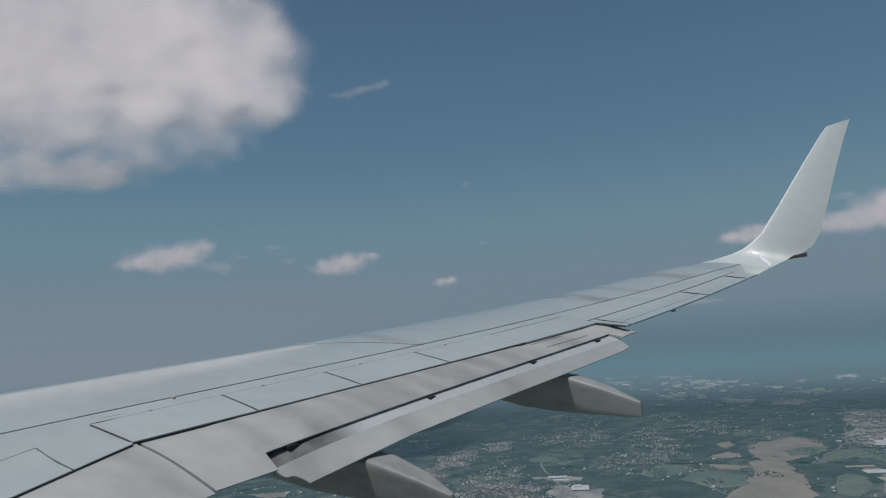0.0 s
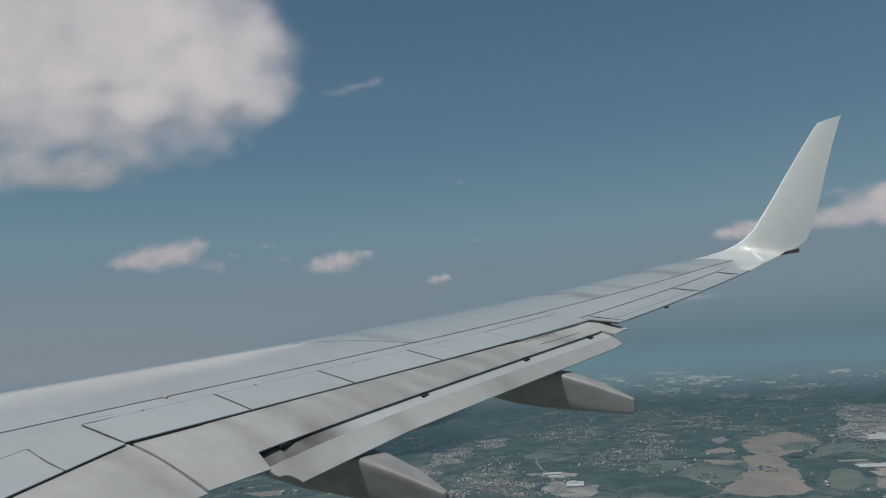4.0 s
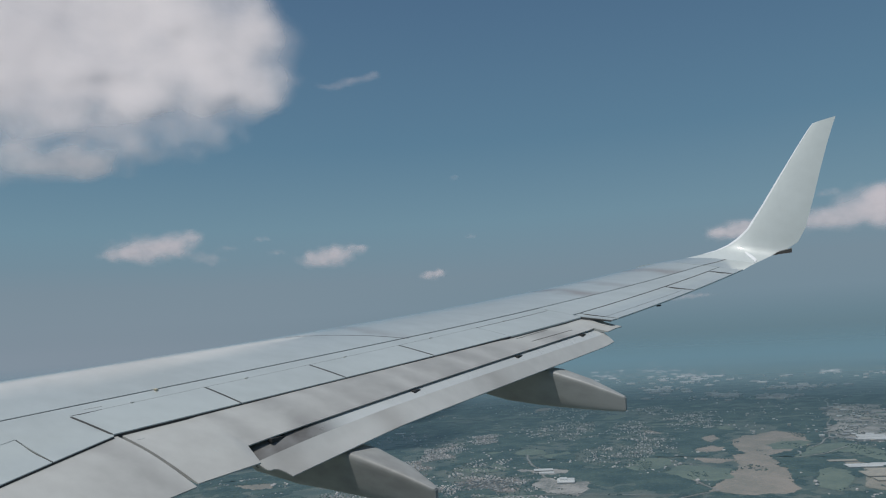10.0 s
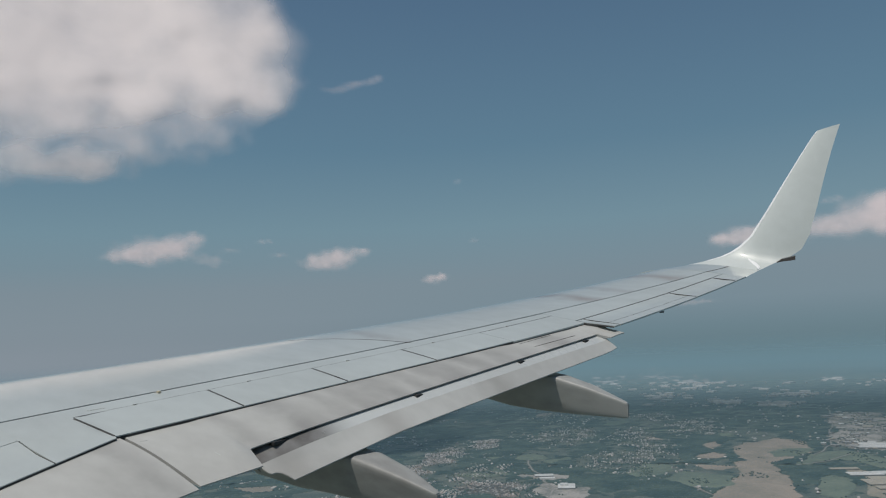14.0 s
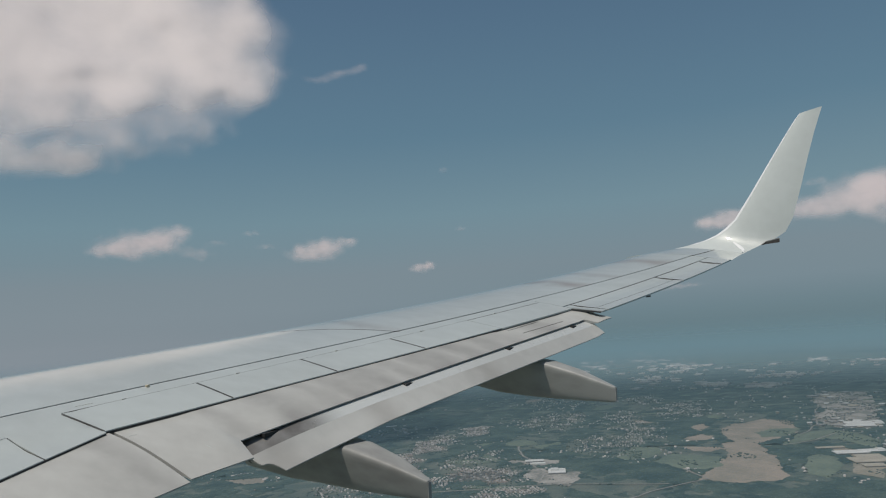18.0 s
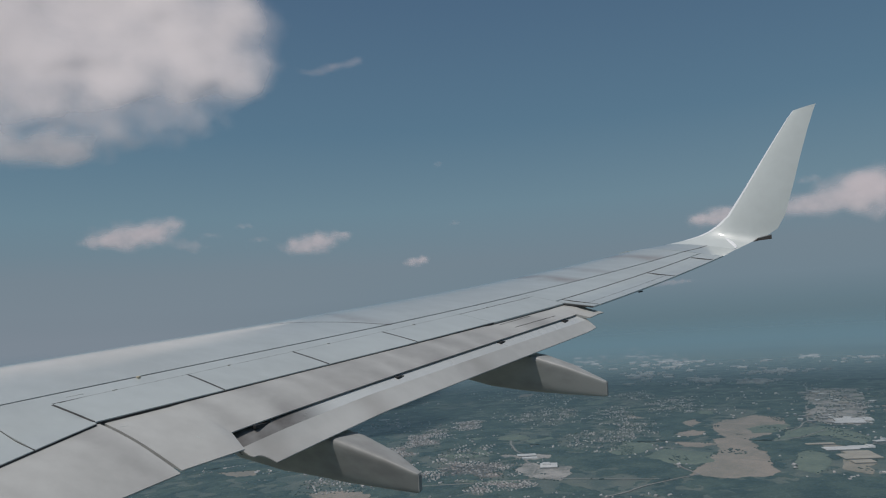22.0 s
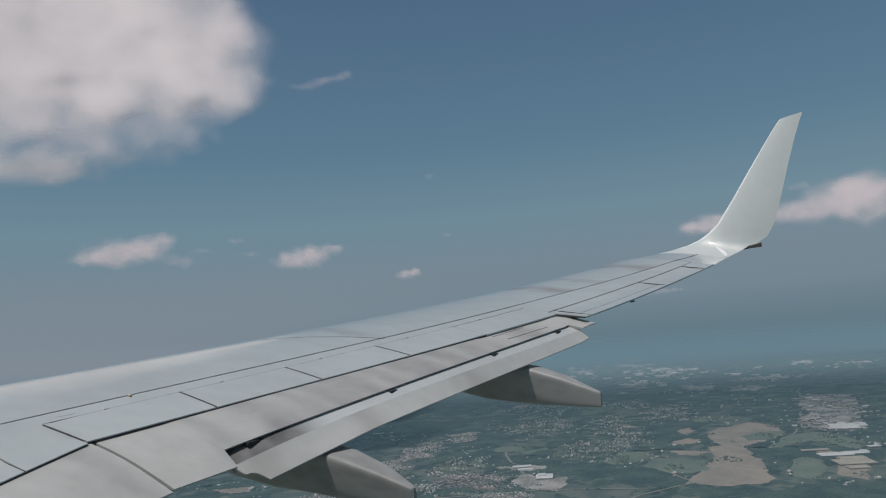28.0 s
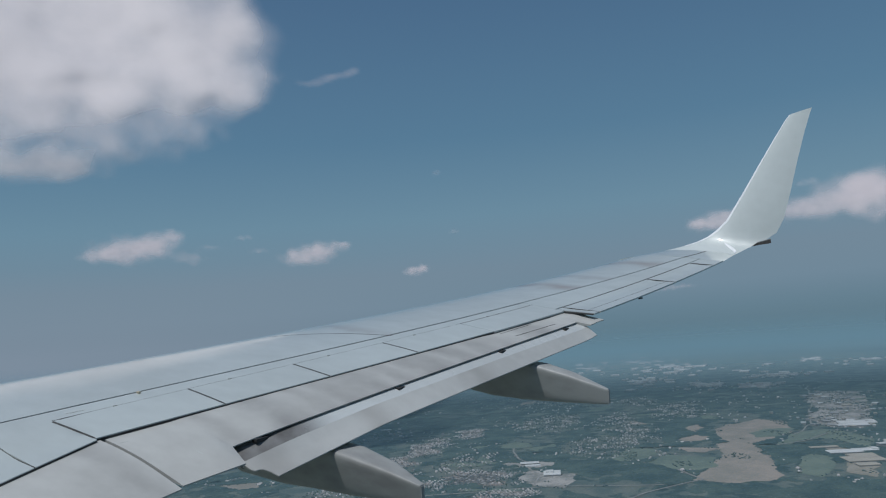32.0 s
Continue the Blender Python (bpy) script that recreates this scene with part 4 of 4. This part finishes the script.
houses = []
for n, (cx, cy, hx, hy, turn, count) in enumerate(SUBURBS):
    a = radians(turn)
    dense = count / (hx * hy * 0.03)
    gap = 4.6 if dense > 0.9 else 6.5
    along, rows_ = int(2.6 * hx / gap), int(2.6 * hy / 8.5)
    for r in range(rows_):
        for k in range(along):
            u, v = -1.3 * hx + k * gap + rng.normal(0, 0.5), -1.3 * hy + r * 8.5 + rng.normal(0, 0.5)
            v += 9 * math.sin(u / 34 + n) + (1.7 if k % 2 else -1.7)
            if built_up(u, v, hx, hy, n) < 0.12 or rng.random() > min(0.9, 0.12 + 0.75 * dense) * (1 if dense > 0.9 else max(0.06, 0.62 + 2.4 * noise.noise(Vector((u * 0.028, v * 0.045, n))))):
                continue
            x, y = cx + u * math.cos(a) - v * math.sin(a), cy + u * math.sin(a) + v * math.cos(a)
            houses.append((x, y, a + rng.choice([0, math.pi / 2]) + rng.normal(0, 0.12), rng.uniform(2.2, 3.4), rng.uniform(1.8, 2.6), rng.uniform(1.2, 1.8)))
# lone houses and farm sheds strewn through the woods, thicker along some valleys
lone_r, lone_a = rng.uniform(800, 2700, 5200), np.radians(rng.uniform(18, 88, 5200))
lone_x, lone_y = lone_r * np.sin(lone_a), lone_r * np.cos(lone_a)
free = np.ones(5200, bool)
for poly in outlines:
    free &= ~inside(poly, lone_x, lone_y)
for x, y in zip(lone_x[free], lone_y[free]):
    if noise.fractal(Vector((x * 0.006, y * 0.006, 7.0)), 1.0, 2.0, 3) > 0.12:
        size = 1 + 1.4 * rng.random() ** 4
        houses.append((x, y, rng.uniform(0, 3.1), rng.uniform(2.2, 3.6) * size, rng.uniform(1.8, 2.8) * size, rng.uniform(1.2, 2.0)))
near = sorted(range(len(houses)), key=lambda i: (houses[i][0] - 1036) ** 2 + (houses[i][1] - 747) ** 2)[:150]
near_set = set(near)
for i, hdat in enumerate(houses):
    if i not in near_set:
        add_house(*hdat, True)
me = bpy.data.meshes.new("suburb_houses")
me.from_pydata(hv, [], hf)
me.materials.append(SUBURB)
tagged(new("suburb_houses", me), "distant pale suburban houses and commercial roofs among trees", "houses", kind="stuff")
hv, hf = [], []
for cx, cy, hx, hy, count in TOWNS:
    a = math.atan2(cy, cx)
    for k in range(count * 4):
        u, v, big = rng.normal(0, hx * 0.5), rng.normal(0, hy * 0.5), rng.random()
        add_house(cx + u * math.cos(a) - v * math.sin(a), cy + u * math.sin(a) + v * math.cos(a), a + rng.normal(0, 0.35), 6 + 46 * big ** 2.5 * rng.uniform(0.5, 1), 5 + 34 * big ** 2.5, rng.uniform(2.0, 5.0), False)
me = bpy.data.meshes.new("town_buildings")
me.from_pydata(hv, [], hf)
me.materials.append(TOWNM)
tagged(new("town_buildings", me), "far off pale flat commercial roofs in hazy woods", "buildings", kind="stuff")


def gable(l, w, h):
    bm = bmesh.new()
    e = 0.5
    v = [bm.verts.new(p) for p in ((-l / 2 - e, -w / 2 - e, h), (l / 2 + e, -w / 2 - e, h), (l / 2 + e, w / 2 + e, h), (-l / 2 - e, w / 2 + e, h), (-l / 2 - e, 0, h + w * 0.36), (l / 2 + e, 0, h + w * 0.36))]
    for f in ((0, 1, 5, 4), (2, 3, 4, 5), (1, 2, 5), (3, 0, 4), (3, 2, 1, 0)):
        bm.faces.new([v[i] for i in f])
    return bm


kinds = []
for roofmat, label, l, w in ((SLATE, "small suburban house with grey gabled roof", 3.2, 2.5), (ROOFG, "small suburban house with pale gabled roof", 3.5, 2.3)):
    h = thing("house", label, "house", Matrix.Translation((houses[near[len(kinds)]][0], houses[near[len(kinds)]][1], 0)), "houses of the suburb")
    part("wall", box(0, 0, 0.75, l, w, 1.5), WALLM, h)
    part("roof", gable(l, w, 1.5), roofmat, h)
    kinds.append(h)
for j, i in enumerate(near[2:]):
    x, y, a, *_ = houses[i]
    copy_thing(kinds[0 if j % 3 else 1], Matrix.Translation((x, y, 0)) @ Matrix.Rotation(a, 4, "Z"))


def hall(x, y, turn, l, w, h, mat, label, wing_of=None, name="warehouse"):
    t = thing(name, label, "building", Matrix.Translation((x, y, 0)) @ Matrix.Rotation(radians(turn), 4, "Z"))
    part("wall", box(0, 0, h / 2, l, w, h), WALLM, t)
    part("roof", box(0, 0, h + 0.4, l + 0.8, w + 0.8, 0.8), mat, t)
    if wing_of:
        u, v, l2, w2, h2 = wing_of
        part("annex", box(u, v, h2 / 2, l2, w2, h2), mat, t)
    return t


hall(1697, 301, -72, 50, 62, 3.4, ROOFW, "wide white flat roofed warehouse in a lot", (34, 30, 22, 40, 3.0))
hall(1114, 642, -60, 27, 34, 2.6, ROOFW, "white flat roofed building with a taller block", (-4, 4, 12, 14, 6))
hall(1184, 727, -55, 32, 16, 2.0, ROOFW, "long low white roofed building", (4, -24, 26, 12, 2.2))
hall(1395, 262, -60, 50, 26, 2.6, ROOFW, "long white roofed building by bare earth")
hall(1340, 226, -60, 54, 40, 2.2, ROOFT, "wide flat tan roofed building on cleared earth", (10, 34, 40, 20, 2.4))
hall(1462, 215, -50, 18, 12, 6, ROOFW, "tall white industrial block", (10, 6, 8, 6, 9))
hall(1430, 300, -60, 44, 12, 2.4, ROOFT, "long tan roofed factory shed on cleared earth")
hall(1418, 236, -60, 34, 22, 2.4, ROOFW, "pale roofed factory shed on cleared earth", (14, 0, 10, 16, 5))
hall(1300, 214, -60, 30, 20, 2.0, ROOFT, "tan roofed store building on cleared earth")
hall(1480, 1330, -50, 26, 12, 3, ROOFW, "white flat roofed building among woods")
for k in range(84):
    f = rng.uniform(0, 1) ** 1.3
    x, y = 1680 + 600 * f + rng.normal(0, 30), 318 + 112 * f + rng.normal(0, 46)
    size = rng.random() ** 3
    hall(x, y, -65 + rng.normal(0, 16), 4 + 16 * size, 6 + 24 * size * rng.uniform(0.5, 1.3), rng.uniform(1.8, 4.5), (ROOFW, ROOFG, ROOFT, ROOFG)[k % 4], "flat roofed commercial building in a grey lot", name="store")

# ---- woods ----
def open_land(x, y, margin=0.0):
    """Where fields, roads, lots and most of the suburbs keep the trees away."""
    o = np.zeros(len(x), bool)
    for poly in outlines:
        o |= inside(poly, x, y)
    for pts in ROADS:
        for (x1, y1), (x2, y2) in zip(pts, pts[1:]):
            f = np.clip(((x - x1) * (x2 - x1) + (y - y1) * (y2 - y1)) / ((x2 - x1) ** 2 + (y2 - y1) ** 2), 0, 1)
            o |= np.hypot(x - x1 - f * (x2 - x1), y - y1 - f * (y2 - y1)) < 4.5 + margin
    return o


def suburb(x, y):
    o = np.zeros(len(x), bool)
    for cx, cy, hx, hy, turn, count in SUBURBS:
        t = radians(turn)
        u, v = (x - cx) * math.cos(t) + (y - cy) * math.sin(t), -(x - cx) * math.sin(t) + (y - cy) * math.cos(t)
        o |= (np.abs(u) < hx) & (np.abs(v) < hy)
    return o


def sheet(name, V, F, mat):
    me = bpy.data.meshes.new(name)
    k = F.shape[1]
    me.vertices.add(len(V))
    me.vertices.foreach_set("co", V.reshape(-1))
    me.loops.add(F.size)
    me.loops.foreach_set("vertex_index", F.reshape(-1).astype(np.int32))
    me.polygons.add(len(F))
    me.polygons.foreach_set("loop_start", np.arange(len(F), dtype=np.int32) * k)
    me.update(calc_edges=True)
    me.materials.append(mat)
    me.shade_smooth()
    return new(name, me)


def lumps(x, y, size, seed):
    """Smooth random heights of about the given grain."""
    g = np.random.default_rng(seed)
    h = np.zeros(len(x))
    for k in range(9):
        a, f = g.uniform(0, 6.28), g.uniform(0.7, 1.5) * 6.28 / size
        h += np.sin((x * math.cos(a) + y * math.sin(a)) * f + g.uniform(0, 6.28))
    return h / 3


def canopy(r0, r1, step, name, label, seed):
    nr, na = int((r1 - r0) / step), int(radians(78) * (r0 + r1) / 2 / step)
    g = np.random.default_rng(seed)
    R, A = np.meshgrid(np.linspace(r0, r1, nr), np.linspace(radians(14), radians(92), na), indexing="ij")
    R, A = (R + g.normal(0, step * 0.2, R.shape)).reshape(-1), (A + g.normal(0, step * 0.2 / r1, A.shape)).reshape(-1)
    x, y = R * np.sin(A), R * np.cos(A)
    far = np.clip((R - 1500) / 900, 0, 1)
    thick = lumps(x, y, 260, seed) + 0.7 * lumps(x, y, 90, seed + 1) + 0.6 * lumps(x, y, 34, seed + 2) - 0.9 * suburb(x, y) + 0.66
    tall = np.clip(thick * 1.6, 0, 1)
    tall[open_land(x, y)] = 0
    z = np.where(tall > 0.05, (1.5 + 0.35 * lumps(x, y, 14, seed + 3) + g.normal(0, 0.42, len(x))) * tall * (1 - 0.6 * far), 0.0)
    V = np.stack([x, y, z], 1)
    I = np.arange(nr * na).reshape(nr, na)
    F = np.stack([I[:-1, :-1], I[:-1, 1:], I[1:, 1:], I[1:, :-1]], -1).reshape(-1, 4)[:, ::-1]
    F = F[(tall[F] > 0.05).sum(1) >= 2]
    return tagged(sheet(name, V, F, LEAF), label, "woods", kind="stuff")


def trees(x, y, size, seed, name, label, tall=0.55):
    g = np.random.default_rng(seed)
    m = len(x)
    s, hgt, ph = g.uniform(0.65, 1.35, m) * size, g.uniform(0.8, 1.3, m) * size * tall, g.uniform(0, 6.28, m)
    V = np.zeros((m, 11, 3))
    for k in range(5):
        t = ph + k * 2 * math.pi / 5
        for row, (rad, zz) in enumerate(((0.42, 0.1), (0.5, 0.6))):
            j = g.uniform(0.75, 1.2, m)
            V[:, row * 5 + k] = np.stack([x + s * rad * j * np.cos(t + row * 0.6), y + s * rad * j * np.sin(t + row * 0.6), hgt * zz * g.uniform(0.85, 1.15, m)], 1)
    V[:, 10] = np.stack([x + g.normal(0, 0.08, m) * s, y + g.normal(0, 0.08, m) * s, hgt], 1)
    F = []
    for k in range(5):
        k2 = (k + 1) % 5
        F += [(k, k2, 5 + k), (k2, 5 + k2, 5 + k), (5 + k, 5 + k2, 10)]
    F = (np.array(F)[None] + (np.arange(m) * 11)[:, None, None]).reshape(-1, 3)
    return tagged(sheet(name, V.reshape(-1, 3), F, LEAF), label, "trees", kind="stuff")


canopy(880, 1500, 3.0, "woods", "dense dark green broadleaf woods between fields", 3)
canopy(1500, 2600, 6.0, "far_woods", "hazy distant woods reaching towards the horizon", 5)
tg = np.random.default_rng(12)
hx, hy = [], []
for poly in outlines[:16]:
    for (x1, y1), (x2, y2) in zip(poly, poly[1:] + poly[:1]):
        n = int(math.hypot(x2 - x1, y2 - y1) / 4.5)
        n = int(n * max(0.0, min(1.0, 0.5 + 2.2 * noise.noise(Vector((x1 * 0.02, y1 * 0.02, 3))))))
        f = tg.random(n)
        hx += list(x1 + (x2 - x1) * f + tg.normal(0, 4, n))
        hy += list(y1 + (y2 - y1) * f + tg.normal(0, 4, n))
trees(np.array(hx), np.array(hy), 3.2, 31, "hedge_trees", "dark hedgerow trees along field edges", 0.5)
fx, fy = tg.uniform(1000, 2320, 14000), tg.uniform(180, 640, 14000)
ok = open_land(fx, fy) & (lumps(fx, fy, 120, 9) > np.where(fx > 1750, 0.1, 0.95))
trees(fx[ok], fy[ok], 3.2, 32, "field_trees", "scattered dark bushes and trees in fields", 0.45)
sx, sy = tg.uniform(800, 2100, 60000), tg.uniform(560, 1280, 60000)
ok = suburb(sx, sy) & (tg.random(60000) < 0.16)
trees(sx[ok], sy[ok], 2.8, 33, "garden_trees", "dark garden trees between suburban houses", 0.5)

# ---- haze, put into the tint of a thin sheet ----
m = bpy.data.materials.new("haze_tint")
m.use_nodes = True
n, l = m.node_tree.nodes, m.node_tree.links
n.clear()
out, at, clear, veil, mixs = (n.new("ShaderNode" + k) for k in ("OutputMaterial", "Attribute", "BsdfTransparent", "BsdfDiffuse", "MixShader"))
at.attribute_name = "vapour"
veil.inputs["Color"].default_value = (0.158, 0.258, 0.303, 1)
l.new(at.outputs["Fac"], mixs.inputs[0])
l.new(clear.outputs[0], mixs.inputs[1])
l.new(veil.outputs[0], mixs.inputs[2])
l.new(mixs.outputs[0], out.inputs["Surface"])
radii = np.linspace(650, 3600, 70)
R, A = np.meshgrid(radii, np.linspace(0, 2 * math.pi, 121)[:-1], indexing="ij")
R, A = R.reshape(-1), A.reshape(-1)
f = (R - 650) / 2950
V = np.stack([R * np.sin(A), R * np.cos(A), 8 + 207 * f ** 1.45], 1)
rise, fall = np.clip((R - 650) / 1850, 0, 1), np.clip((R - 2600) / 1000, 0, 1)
# opacity set by radius copies how air pales the land with distance
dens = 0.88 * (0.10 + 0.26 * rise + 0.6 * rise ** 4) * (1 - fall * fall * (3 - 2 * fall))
I = np.arange(70 * 120).reshape(70, 120)
F = np.stack([I[:-1], np.roll(I[:-1], -1, 1), np.roll(I[1:], -1, 1), I[1:]], -1).reshape(-1, 4)[:, ::-1]
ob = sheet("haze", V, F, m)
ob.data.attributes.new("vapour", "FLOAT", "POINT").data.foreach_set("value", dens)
tagged(ob, "thin tinted sheet standing in for blue haze over the distant land", "haze", kind="stuff")
